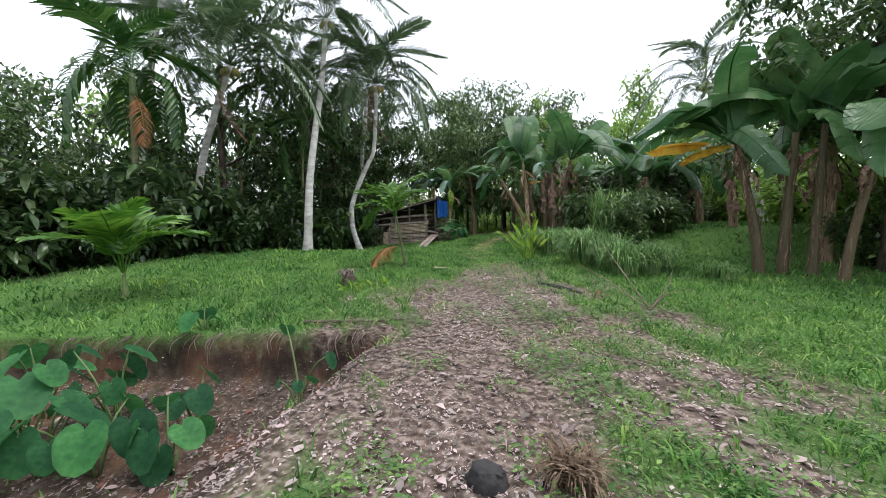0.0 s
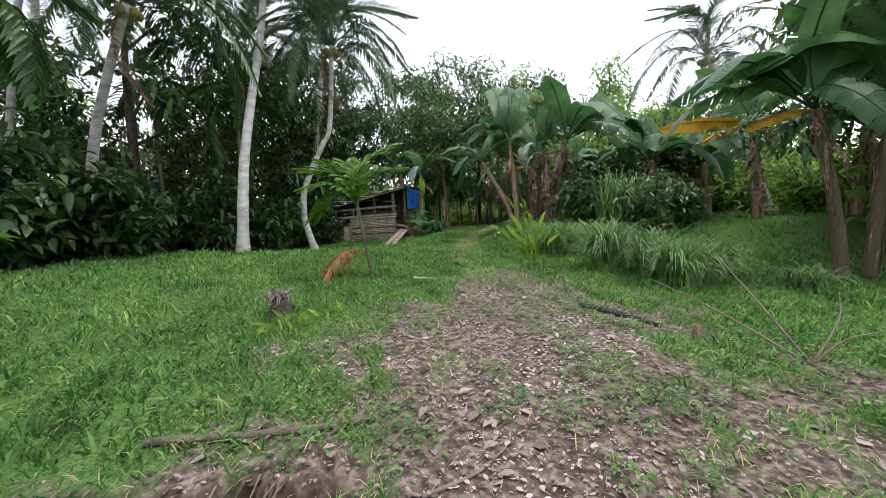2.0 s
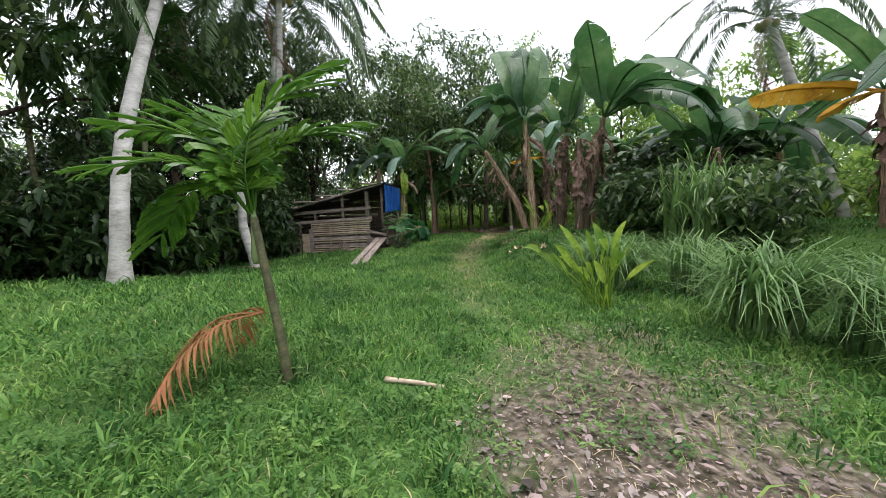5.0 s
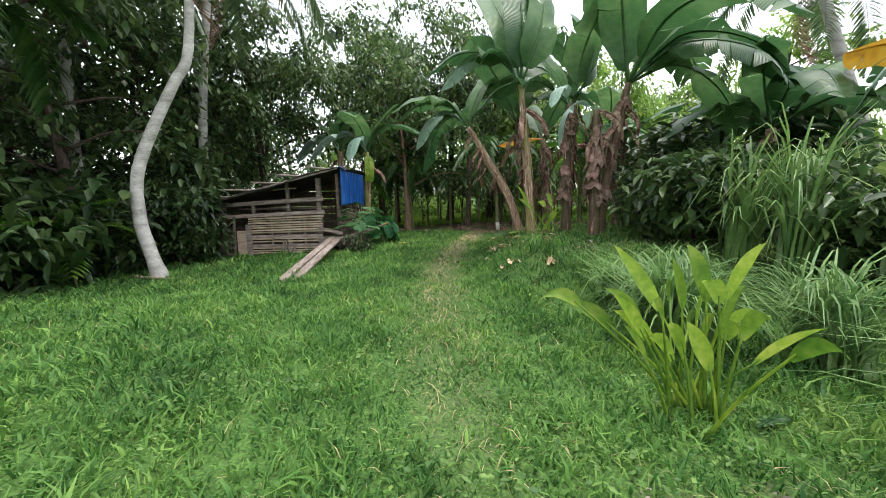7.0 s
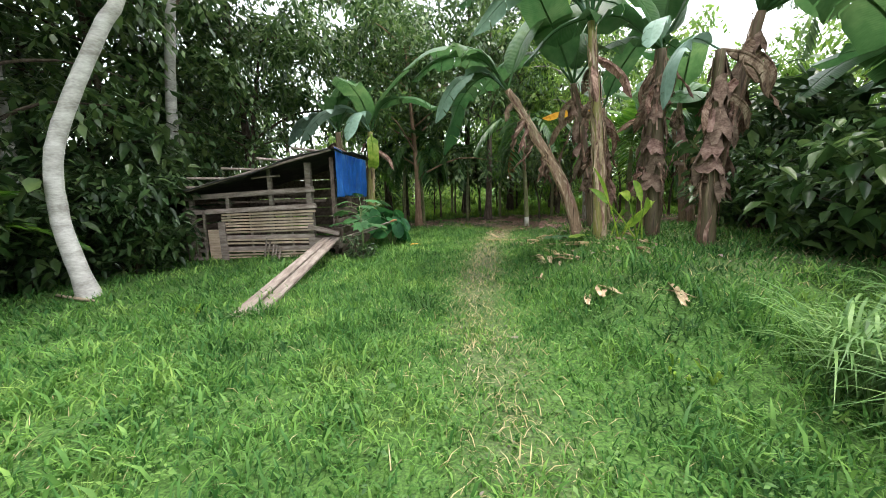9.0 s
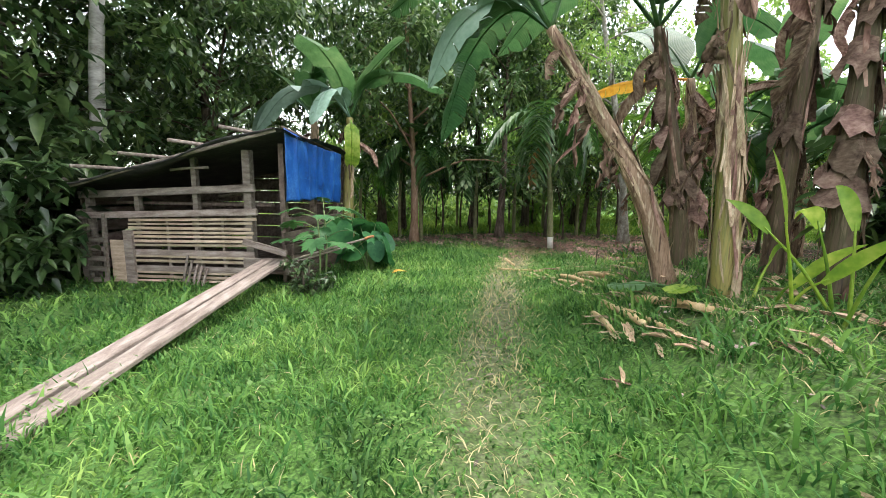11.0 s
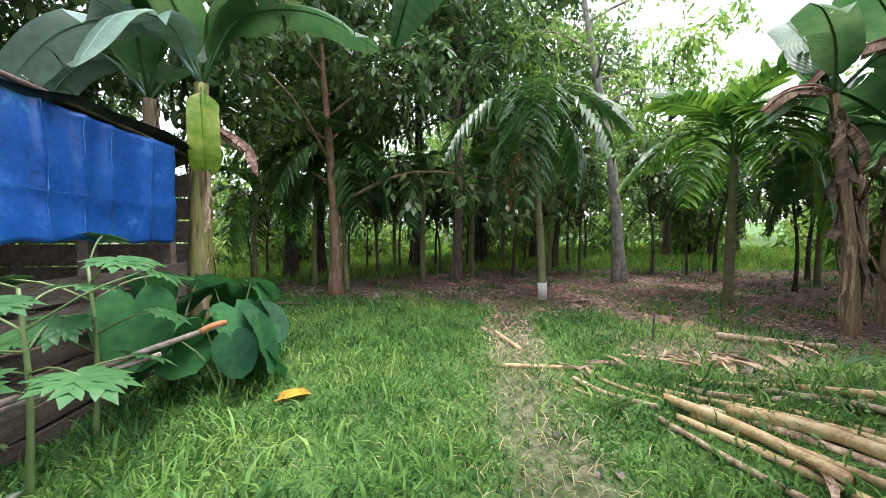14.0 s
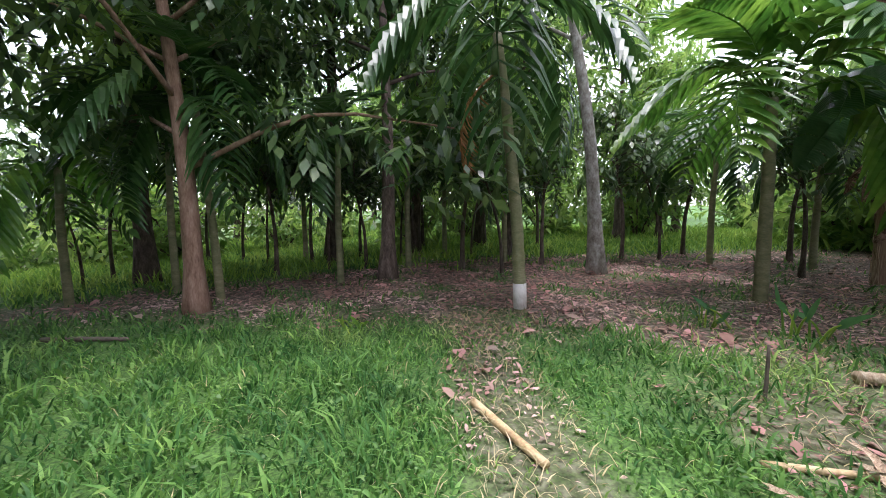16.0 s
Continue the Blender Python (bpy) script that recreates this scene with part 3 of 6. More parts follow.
def broad_frond(name, length, pairs, leaflet, width, sag, mat, rnd, lift=0.6, stalk=0.22):
    """A young areca frond: close, broad, pleated leaflets with bitten-off ends."""
    line = bez([(0, 0, 0), (length * 0.35, 0, length * lift * 0.34), (length * 0.7, 0, length * lift * 0.28 - sag * 0.3), (length * 0.97, 0, -sag)], 14)
    bag = Bag()
    bag.add(*tube(line, [0.014 * (1 - 0.8 * i / 14) + 0.002 for i in range(15)], 5))
    for i in range(pairs):
        u = stalk + (0.99 - stalk) * i / (pairs - 1)
        k = min(int(u * 14), 13)
        p, d = line[k].lerp(line[k + 1], u * 14 - k), (line[k + 1] - line[k]).normalized()
        size = leaflet * (0.62 + 0.5 * math.sin(math.pi * (0.12 + 0.72 * i / pairs)))
        wide = width * rnd.choice((0.55, 0.8, 1.0, 1.25))
        for sgn in (-1, 1):
            fan = 0.45 + 1.1 * u * u + rnd.uniform(-0.1, 0.1)
            along = (d * fan + Vector((0, sgn, 0)) + Vector((0, 0, 0.3 + rnd.uniform(-0.15, 0.15)))).normalized()
            side = (d - along * d.dot(along)).normalized()
            up = along.cross(side)
            up = up if up.z > 0 else -up
            bend, v, f, cols, rows = rnd.uniform(0.12, 0.5), [], [], 6, 6
            for r in range(rows + 1):
                w = r / rows
                for q in range(cols + 1):
                    e = q / cols - 0.5
                    reach = w * size * (1 - (0.14 * rnd.random() + 0.18 * abs(e)) * (r == rows))
                    c = p + along * reach * (1 - 0.15 * bend * w) - Vector((0, 0, 1)) * bend * size * w * w
                    v.append(c + side * e * wide * (0.3 + 0.7 * min(1, w * 2.6)) + up * (0.1 * wide * (q % 2) * min(1, w * 4)))
            for r in range(rows):
                for q in range(cols):
                    o = r * (cols + 1) + q
                    f.append((o, o + 1, o + cols + 2, o + cols + 1))
            bag.add(v, f)
    me = bpy.data.meshes.new(name)
    me.from_pydata([tuple(q) for q in bag.v], [], bag.f)
    me.materials.append(mat)
    return me


RND = random.Random(11)
COCO_FRONDS = [frond_mesh("frond", 4.0, 60, 0.74, 0.055, s, M_PALM, RND, lift=l, droop=d) for s, l, d in ((0.2, 0.8, 0.2), (0.8, 0.8, 0.32), (1.35, 0.6, 0.45))]
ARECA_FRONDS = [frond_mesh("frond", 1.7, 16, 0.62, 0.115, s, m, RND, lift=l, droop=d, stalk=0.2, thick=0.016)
                for m in (M_ARECA, M_ARECA_SHADE) for s, l, d in ((0.1, 0.7, 0.25), (0.6, 0.7, 0.45), (1.15, 0.5, 0.6))]
YOUNG_FRONDS = [broad_frond("frond", 1.3, 11, 0.47, 0.15, s, M_ARECA, RND, lift=l) for s, l in ((0.05, 0.6), (0.4, 0.7), (0.75, 0.6))]
SPREAD = ((5, 92, 1.1), (25, 70, 0.95), (95, 106, 0.85), (165, 80, 1.0), (188, 66, 1.05), (215, 46, 0.9), (140, 94, 0.95), (60, 84, 0.85), (178, 24, 0.85), (120, 50, 0.8))
DEAD_FRONDS = [frond_mesh("dead_frond", 1.2, 22, 0.34, 0.03, 0.35, M_DEADFROND, RND, lift=0.2, droop=0.9, stalk=0.15, thick=0.014)]
DRY_COCO = frond_mesh("dead_frond", 3.2, 30, 0.6, 0.05, 2.2, M_DRY, RND, lift=0.1, droop=1.0)


def crown(parent, top, fronds, n, rnd, s=1.0, low=-24, high=75, dead=0):
    for i in range(n):
        el = high - (high - low) * (i / max(1, n - 1)) ** 0.8
        me = fronds[0] if el > 35 else fronds[1] if el > -5 else fronds[2]
        a = i * 137.5 + rnd.uniform(-18, 18)
        k = s * rnd.uniform(0.85, 1.12)
        m = Matrix.Translation(top) @ pose(0, 0, 0, 0, 0, a) @ pose(0, 0, 0, rnd.uniform(-14, 14), 9 - el * 0.8, 0) @ Matrix.Scale(k, 4)
        share("frond", me, parent, m)
    for i in range(dead):
        a = rnd.uniform(0, 360)
        share("dead_frond", DRY_COCO, parent, Matrix.Translation(top) @ pose(0, 0, 0, 0, 0, a) @ pose(0, 0, 0, 0, 62, 0) @ Matrix.Scale(s * 0.8, 4), "brown hanging dead frond")


def coconut(x, y, pts, r, n, label, seed, s=1.0, z=None, dead=1, r1=0.65, nuts=5):
    rnd = random.Random(seed)
    t = thing("coconut_palm", x, y, label, "palm", "coconut palms", z)
    zz = t.matrix_basis.translation.z
    loc = [(px - x, py - y, pz - zz) for px, py, pz in pts]
    loc[0] = (loc[0][0], loc[0][1], -0.15)
    line = bez(loc, 34)
    radii = [r * (1 + (r1 - 1) * i / 34) * (1 + 0.035 * (i % 2)) + 0.1 * max(0, 1 - i / 3) * r * 4 for i in range(35)]
    v, f = tube(line, radii, 12, 0.05, rnd)
    link("trunk", v, f, M_TRUNK, t, "pale grey ringed palm trunk", True)
    crown(t, line[-1], COCO_FRONDS, n, rnd, s, dead=dead)
    for i in range(nuts):
        a = i * 1.3 + seed
        q = bmesh.new()
        bmesh.ops.create_icosphere(q, subdivisions=2, radius=0.12)
        for w in q.verts:
            w.co.z *= 1.25
        me = bpy.data.meshes.new("coconut")
        q.to_mesh(me)
        q.free()
        me.materials.append(M_STEM_GREEN)
        share("coconut", me, t, Matrix.Translation(line[-1] + Vector((math.cos(a) * 0.26, math.sin(a) * 0.26, -0.28))), "green coconut")
    return t


def areca(x, y, pts, r, n, label, seed, s=1.0, dark=False, lime=False, dead=0, low=-35, high=75, drop=0.4, tip=55, young=False, side=None, fan=()):
    rnd = random.Random(seed)
    t = thing("areca_palm", x, y, label, "palm", "areca palms")
    zz = t.matrix_basis.translation.z
    line = bez([(0, 0, -0.1)] + [(px - x, py - y, pz - zz) for px, py, pz in pts], 22)
    v, f = tube(line, [r * (1.15 - 0.35 * i / 22) * (1 + 0.05 * (i % 2)) for i in range(23)], 9, 0.03, rnd)
    link("stem", v, f, M_YOUNG_STEM if young else M_ARECA_STEM, t, "slim ringed green-brown stem", True)
    if lime:
        v, f = tube(line[1:4], [r * 1.22, r * 1.21, r * 1.2], 10, 0.02, rnd)
        link("lime_band", v, f, M_LIME, t, "white lime-washed band", True)
    top = line[-1]
    shaft = [top - Vector((0, 0, 0.45 * s)), top - Vector((0, 0, 0.3 * s)), top + Vector((0, 0, 0.12 * s))]
    v, f = tube(bez(shaft, 6), [r * 0.9, r * 1.2, r * 1.25, r * 1.1, r * 0.9, r * 0.7, r * 0.4], 8)
    link("crownshaft", v, f, M_GREENSTALK, t, "smooth green crownshaft", True)
    # dark picks the fronds with shade put into their leaflet colour
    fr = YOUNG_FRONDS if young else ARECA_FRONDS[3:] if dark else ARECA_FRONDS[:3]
    crown(t, top, fr, 0 if fan else n, rnd, s, low, high)
    for heading, el, k in fan:
        m = Matrix.Translation(top) @ pose(0, 0, 0, 0, 0, heading) @ pose(0, 0, 0, rnd.uniform(-20, 20), 9 - el * 0.8, 0) @ Matrix.Scale(k * s, 4)
        share("frond", fr[0] if el > 40 else fr[1] if el > 10 else fr[2], t, m)
    for i in range(dead):
        a = rnd.uniform(0, 360) if side is None else side + 45 * (i - 1)
        share("dead_frond", DEAD_FRONDS[0], t, Matrix.Translation(top - Vector((0, 0, drop * s))) @ pose(0, 0, 0, 0, 0, a) @ pose(0, 0, 0, 0, tip, 0) @ Matrix.Scale(s, 4), "orange-brown dead frond")
    return t


coconut(-10.9, 5.5, [(-10.9, 5.5, 0), (-11.15, 5.5, 2.0), (-10.6, 5.5, 4.1), (-9.8, 5.5, 5.8), (-8.8, 5.5, 7.6)], 0.17, 26, "tall coconut palm with a pale leaning trunk at the grass edge", 1)
coconut(-6.15, 5.95, [(-6.15, 5.95, 0), (-6.13, 6.15, 1.7), (-6.22, 6.55, 3.2), (-6.5, 7.5, 5.2), (-6.9, 8.8, 7.6), (-7.2, 10.0, 11.0)], 0.17, 20, "tall straight coconut palm with a chalky white trunk", 2, dead=0)
coconut(-6.25, 10.35, [(-6.25, 10.35, 0), (-6.53, 10.4, 0.4), (-6.72, 10.45, 1.1), (-6.68, 10.5, 2.1), (-6.35, 10.7, 3.1), (-5.9, 10.95, 4.15), (-5.6, 11.15, 5.0), (-5.3, 11.2, 8.1)], 0.145, 30, "coconut palm with a curved grey trunk beside the shed", 3, s=0.95)
coconut(13.0, 14.9, [(13.0, 14.9, 0), (12.4, 15.3, 2), (11.6, 15.5, 4.3), (10.3, 15.4, 7.4)], 0.2, 22, "leaning coconut palm behind the banana plants", 4, s=0.95)
coconut(-19, 9, [(-19, 9, 0), (-18.6, 9.1, 5), (-17.6, 9.2, 11.5)], 0.22, 18, "tall leaning coconut palm among the trees", 5, dead=0)
coconut(-14.2, 5.0, [(-14.2, 5.0, 0), (-13.6, 5.2, 4.5), (-11.9, 5.6, 11.5)], 0.13, 18, "thin leaning coconut palm in the undergrowth", 6, dead=0)
coconut(-11.2, 13, [(-11.2, 13, 0), (-11.1, 13, 4), (-10.8, 13.1, 9.0)], 0.17, 20, "coconut palm with brown dead fronds under its crown", 7, dead=4)
coconut(-9, 15.5, [(-9, 15.5, 0), (-8.9, 15.6, 4), (-8.2, 15.8, 9.5)], 0.17, 18, "dark coconut palm in the shade behind the shed", 8)
areca(-9.4, 1.9, [(-9.4, 1.9, 2.5), (-9.2, 2.0, 6.2)], 0.09, 10, "tall areca palm with an orange crownshaft", 9, s=1.5, dark=True, dead=1)
areca(-12.2, 9, [(-12.2, 9, 3), (-12.1, 9, 6.4)], 0.08, 8, "slim areca palm in the shaded undergrowth", 10, s=1.3, dark=True)
areca(-8.6, 9.2, [(-8.6, 9.2, 3), (-8.5, 9.3, 5.4)], 0.07, 8, "slim areca palm in the shaded undergrowth", 12, s=1.2, dark=True)
# young palms beside the track
areca(-4.0, -2.25, [(-4.02, -2.2, 0.4), (-4.0, -2.2, 0.62)], 0.035, 10, "young areca palm with bright green fronds in the grass", 13, s=0.95, low=42, high=104)
areca(-0.42, 2.4, [(-0.45, 2.42, 0.35), (-0.55, 2.46, 0.85), (-0.66, 2.5, 1.42)], 0.038, 11, "young areca palm with broad fronds and a dead brown frond", 14, s=0.82, dead=3, drop=0.95, tip=16, young=True, side=190, fan=SPREAD)
areca(-7.6, 9.6, [(-7.6, 9.6, 0.3), (-7.6, 9.6, 0.45)], 0.035, 8, "small young palm in the shade of the trees", 15, s=0.95, low=0, high=70)
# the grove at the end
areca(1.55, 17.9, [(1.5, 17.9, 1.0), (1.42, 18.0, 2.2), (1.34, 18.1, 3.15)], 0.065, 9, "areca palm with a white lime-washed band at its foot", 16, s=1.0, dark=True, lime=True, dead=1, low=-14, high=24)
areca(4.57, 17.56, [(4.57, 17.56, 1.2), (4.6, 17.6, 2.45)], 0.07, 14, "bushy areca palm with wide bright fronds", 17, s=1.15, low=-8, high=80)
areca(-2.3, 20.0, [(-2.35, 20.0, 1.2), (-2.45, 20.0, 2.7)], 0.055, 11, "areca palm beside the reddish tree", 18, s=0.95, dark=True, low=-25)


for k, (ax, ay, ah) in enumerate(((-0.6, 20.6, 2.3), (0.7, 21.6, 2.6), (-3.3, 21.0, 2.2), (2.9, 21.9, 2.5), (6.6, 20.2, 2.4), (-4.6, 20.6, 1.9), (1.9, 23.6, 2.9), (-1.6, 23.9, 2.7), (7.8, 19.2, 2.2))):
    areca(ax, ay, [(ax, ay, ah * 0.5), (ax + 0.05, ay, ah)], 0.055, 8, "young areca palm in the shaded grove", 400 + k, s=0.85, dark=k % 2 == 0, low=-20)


# ---- broad-leaved trees and bushes ----
def leaf_cloud(centres, radii, counts, size, rng, mat, name, flat=0.6, shape=0.42, sprig=1):
    """Many small folded leaves round some centres, singly or along drooping twigs of several pairs."""
    pts = []
    for c, r, n in zip(centres, radii, counts):
        n = max(1, n // sprig)
        d = rng.normal(0, 1, (n, 3))
        d /= np.linalg.norm(d, axis=1)[:, None]
        q = d * (rng.random(n)[:, None] ** 0.45) * r
        q[:, 2] *= flat
        pts.append(q + np.array(c))
    p = np.concatenate(pts)
    n = len(p)
    a, el = rng.uniform(0, 2 * np.pi, n), rng.normal(-0.35, 0.45, n)
    if sprig > 1:
        axis = np.stack([np.cos(a) * np.cos(el), np.sin(a) * np.cos(el), np.sin(el)], 1)
        long = size * rng.uniform(1.6, 3.0, n)
        k = np.tile(np.arange(sprig), n)
        p, a, el = np.repeat(p, sprig, 0), np.repeat(a, sprig), np.repeat(el, sprig)
        u = (k + 0.6) / sprig
        p = p + np.repeat(axis * long[:, None], sprig, 0) * u[:, None] - np.array([0, 0, 1]) * (np.repeat(long, sprig) * 0.3 * u * u)[:, None]
        n = len(p)
        a = a + np.where(k == sprig - 1, 0.0, np.where(k % 2, 0.95, -0.95)) + rng.normal(0, 0.18, n)
        el = el - 0.25 + rng.normal(0, 0.2, n)
    d = np.stack([np.cos(a) * np.cos(el), np.sin(a) * np.cos(el), np.sin(el)], 1)
    s = np.stack([-np.sin(a), np.cos(a), rng.normal(0, 0.35, n)], 1)
    ln = size * rng.uniform(0.6, 1.3, n)[:, None]
    if sprig == 1:
        up = np.cross(s, d) * ln * 0.06
        co = np.empty((n, 7, 3), np.float32)
        co[:, 0] = p
        co[:, 1], co[:, 2] = p + d * ln * 0.3 + s * ln * shape * 0.46 - up, p + d * ln * 0.3 - s * ln * shape * 0.46 - up
        co[:, 3] = p + d * ln * 0.4 + up
        co[:, 4], co[:, 5] = p + d * ln * 0.66 + s * ln * shape * 0.34 - up - np.array([0, 0, 0.05]) * ln, p + d * ln * 0.66 - s * ln * shape * 0.34 - up - np.array([0, 0, 0.05]) * ln
        co[:, 6] = p + d * ln - np.array([0, 0, 0.2]) * ln
        i = np.arange(n)[:, None] * 7
        tris = np.concatenate([i + [0, 3, 1], i + [0, 2, 3], i + [1, 3, 4], i + [2, 5, 3], i + [3, 6, 4], i + [3, 5, 6]], 1).reshape(-1, 3)
        return fast_mesh(name, co.reshape(-1, 3), tris, mat)
    co = np.empty((n, 4, 3), np.float32)
    co[:, 0] = p
    co[:, 1] = p + d * ln * 0.45 + s * ln * shape * 0.5
    co[:, 2] = p + d * ln * 0.5 - s * ln * shape * 0.5
    co[:, 3] = p + d * ln - np.array([0, 0, 1]) * ln * 0.1
    i = np.arange(n)[:, None] * 4
    tris = np.concatenate([i + [0, 2, 1], i + [1, 2, 3]], 1).reshape(-1, 3)
    return fast_mesh(name, co.reshape(-1, 3), tris, mat)


def tree(x, y, h, spread, r, label, seed, leaf=M_LEAF, bark=M_BARK, size=0.17, n=5200, low=0.35, top=None, group="grove trees"):
    rnd, rng = random.Random(seed), np.random.default_rng(seed)
    t = thing("tree", x, y, label, "tree", group)
    tip = Vector(top) if top else Vector((rnd.uniform(-0.6, 0.6), rnd.uniform(-0.6, 0.6), h * 0.85))
    line = bez([(0, 0, -0.15), (tip.x * 0.2 + 0.05, tip.y * 0.2, h * 0.25), (tip.x * 0.55, tip.y * 0.55 + 0.06, h * 0.55), tip], 16)
    bag = Bag()
    bag.add(*tube(line, [r * (1 - 0.8 * i / 16) + 0.5 * r * max(0, 1 - i / 2) for i in range(17)], 10, 0.08, rnd))
    ends, rad = [tip], [spread * 0.42]
    for k in range(13):
        u = low + (1 - low) * (k + rnd.random()) / 13
        p = line[int(u * 16 * 0.97)]
        a = k * 2.4 + rnd.uniform(-0.4, 0.4)
        ln = spread * rnd.uniform(0.6, 1.0) * (1.15 - 0.6 * u)
        e = p + Vector((math.cos(a) * ln, math.sin(a) * ln, rnd.uniform(0.05, 0.55) * ln))
        m1 = p.lerp(e, 0.5) + Vector((0, 0, 0.12 * ln))
        bag.add(*tube(bez([p, m1, e], 6), [r * (0.3 - 0.043 * i) * (1.1 - 0.5 * u) + 0.005 for i in range(7)], 5, 0.1, rnd))
        for q, w in ((e, 0.36), (m1, 0.3)):
            ends.append(q + Vector((rnd.uniform(-0.3, 0.3), rnd.uniform(-0.3, 0.3), rnd.uniform(-0.1, 0.3))))
            rad.append(spread * w * rnd.uniform(0.55, 1.0))
    bag.put("trunk", bark, t, "", True)
    w = np.array(rad) ** 2
    me = leaf_cloud(ends, rad, (n * w / w.sum()).astype(int) + 1, size, rng, leaf, "crown", 0.62, 0.46, 7)
    share("crown", me, t, Matrix.Identity(4))
    return t


def bush(x, y, h, w, label, seed, leaf=M_BUSH, size=0.2, n=1300, group="undergrowth"):
    rnd, rng = random.Random(seed), np.random.default_rng(seed)
    t = thing("bush", x, y, label, "bush", group)
    bag, ends, rad = Bag(), [], []
    for k in range(9):
        a, ln = k * 2.39, w * rnd.uniform(0.25, 0.9)
        e = Vector((math.cos(a) * ln, math.sin(a) * ln, h * rnd.uniform(0.35, 1.0)))
        bag.add(*tube(bez([(0.05 * math.cos(a), 0.05 * math.sin(a), -0.1), e * 0.5 + Vector((0, 0, 0.1 * h)), e], 5), [0.03 - 0.004 * i for i in range(6)], 4, 0, rnd))
        ends += [e, e * 0.55 + Vector((0, 0, -0.05))]
        rad += [w * rnd.uniform(0.3, 0.5), w * rnd.uniform(0.3, 0.5)]
    bag.put("branch", M_BARK, t, "", True)
    me = leaf_cloud(ends, rad, [n // 18] * 18, size, rng, leaf, "foliage", 0.85, 0.5)
    share("foliage", me, t, Matrix.Identity(4))
    return t


def spread_copies(sources, places, seed, smin, smax):
    rnd = random.Random(seed)
    for k, (x, y) in enumerate(places):
        s = rnd.uniform(smin, smax)
        ob = sources[k % len(sources)]
        m = Matrix.LocRotScale((x, y, ground_z(x, y)), Euler((0, 0, rnd.uniform(0, 6.28))), None)
        c = copy_thing(ob, m)
        c.scale = (s, s, s * rnd.uniform(0.9, 1.15))


def ring(points, jitter, seed):
    rnd = random.Random(seed)
    return [(x + rnd.uniform(-jitter, jitter), y + rnd.uniform(-jitter, jitter)) for x, y in points]


forest = [tree(-13.5, 1, 7.5, 2.7, 0.13, "dense dark-leaved tree in the forest edge", 31, n=3900, size=0.21),
          tree(-14.5, 8, 9.0, 3.0, 0.16, "dense dark-leaved tree in the forest edge", 32, n=4100, size=0.22),
          tree(-10.5, 17, 7.0, 2.6, 0.12, "dense dark-leaved tree in the forest edge", 33, n=3900, size=0.21)]
spread_copies(forest, ring([(-14, -4), (-17, -1), (-18, 4), (-16, 12), (-20, 14), (-13, 20), (-17, 19), (-15, 25), (-18, 27), (-8.4, 17.6), (-23, -4), (-24, 8), (-22, 20), (-12.5, 15.5), (-13, 10.6)], 0.8, 3), 4, 0.85, 1.25)
under = [bush(-9.8, 3.4, 2.2, 1.5, "dark leafy bush at the forest edge", 41, size=0.3, n=1500),
         bush(-10.5, 0.2, 2.8, 1.6, "dark leafy bush at the forest edge", 42, size=0.34, n=1700),
         bush(-9.0, 7.8, 1.6, 1.3, "dark leafy bush at the forest edge", 43, size=0.22, n=1900)]
spread_copies(under, ring([(-10.5, -2), (-9.6, -4.2), (-11.8, 1.8), (-12.2, 4.0), (-12.8, 6.6), (-10.8, 7.4), (-9.6, 9.6), (-11.2, 10.2), (-8.8, 11.4), (-9.8, 12.8), (-8.6, 13.6), (-11.8, 12.6), (-8.8, 15.0), (-12.6, -1.2), (-13.6, 3.4), (-14.4, 5.6), (-14.6, 10.4), (-10, 19), (-8.0, 10.6), (-12.2, -5), (-7.7, 12.4), (-8.9, 1.2), (-9.3, -0.8), (-8.6, -2.8), (-8.9, 5.6), (-8.3, 4.2), (-8.5, 7.0), (-8.1, 8.8), (-9.4, 2.2)], 0.4, 5), 6, 0.8, 1.3)

spread_copies(under, ring([(-18, -3), (-20, 2), (-19, 7), (-17, -7), (-21, 11), (-16.5, 15), (-19, 18), (-15.5, -0.5), (-15.5, 2.6), (-16, -10)], 0.4, 45), 46, 1.8, 2.4)

tree(-2.4, 19.4, 8.0, 3.8, 0.13, "tree with a reddish trunk and a dark dense crown", 51, bark=M_BARK_RED, n=7500, size=0.21, low=0.36)
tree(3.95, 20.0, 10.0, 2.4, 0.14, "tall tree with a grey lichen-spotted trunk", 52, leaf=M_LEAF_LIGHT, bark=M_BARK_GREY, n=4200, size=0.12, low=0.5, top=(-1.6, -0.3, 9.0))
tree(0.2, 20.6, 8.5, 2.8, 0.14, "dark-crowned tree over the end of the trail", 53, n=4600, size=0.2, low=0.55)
# Trees behind the grove: leaf colour lightened so that they look daylit.
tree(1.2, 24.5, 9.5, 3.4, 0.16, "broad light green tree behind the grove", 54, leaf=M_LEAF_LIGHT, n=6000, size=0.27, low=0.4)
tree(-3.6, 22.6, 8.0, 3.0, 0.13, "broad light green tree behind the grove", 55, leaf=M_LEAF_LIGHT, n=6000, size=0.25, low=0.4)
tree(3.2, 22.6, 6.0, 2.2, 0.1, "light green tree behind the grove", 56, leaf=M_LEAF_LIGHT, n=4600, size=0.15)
tree(11.2, 5.0, 9.5, 4.2, 0.16, "dark-leaved tree over the track-side banana plants", 59, n=11000, size=0.23, low=0.42)
tree(-6.5, 36, 16.5, 5.5, 0.24, "tall leafy tree in open daylight", 64, leaf=M_LEAF, n=12000, size=0.32, low=0.3)
tree(-4.4, 22.4, 12.0, 4.6, 0.18, "tall dark-leaved tree over the grove", 67, n=13000, size=0.24, low=0.4)
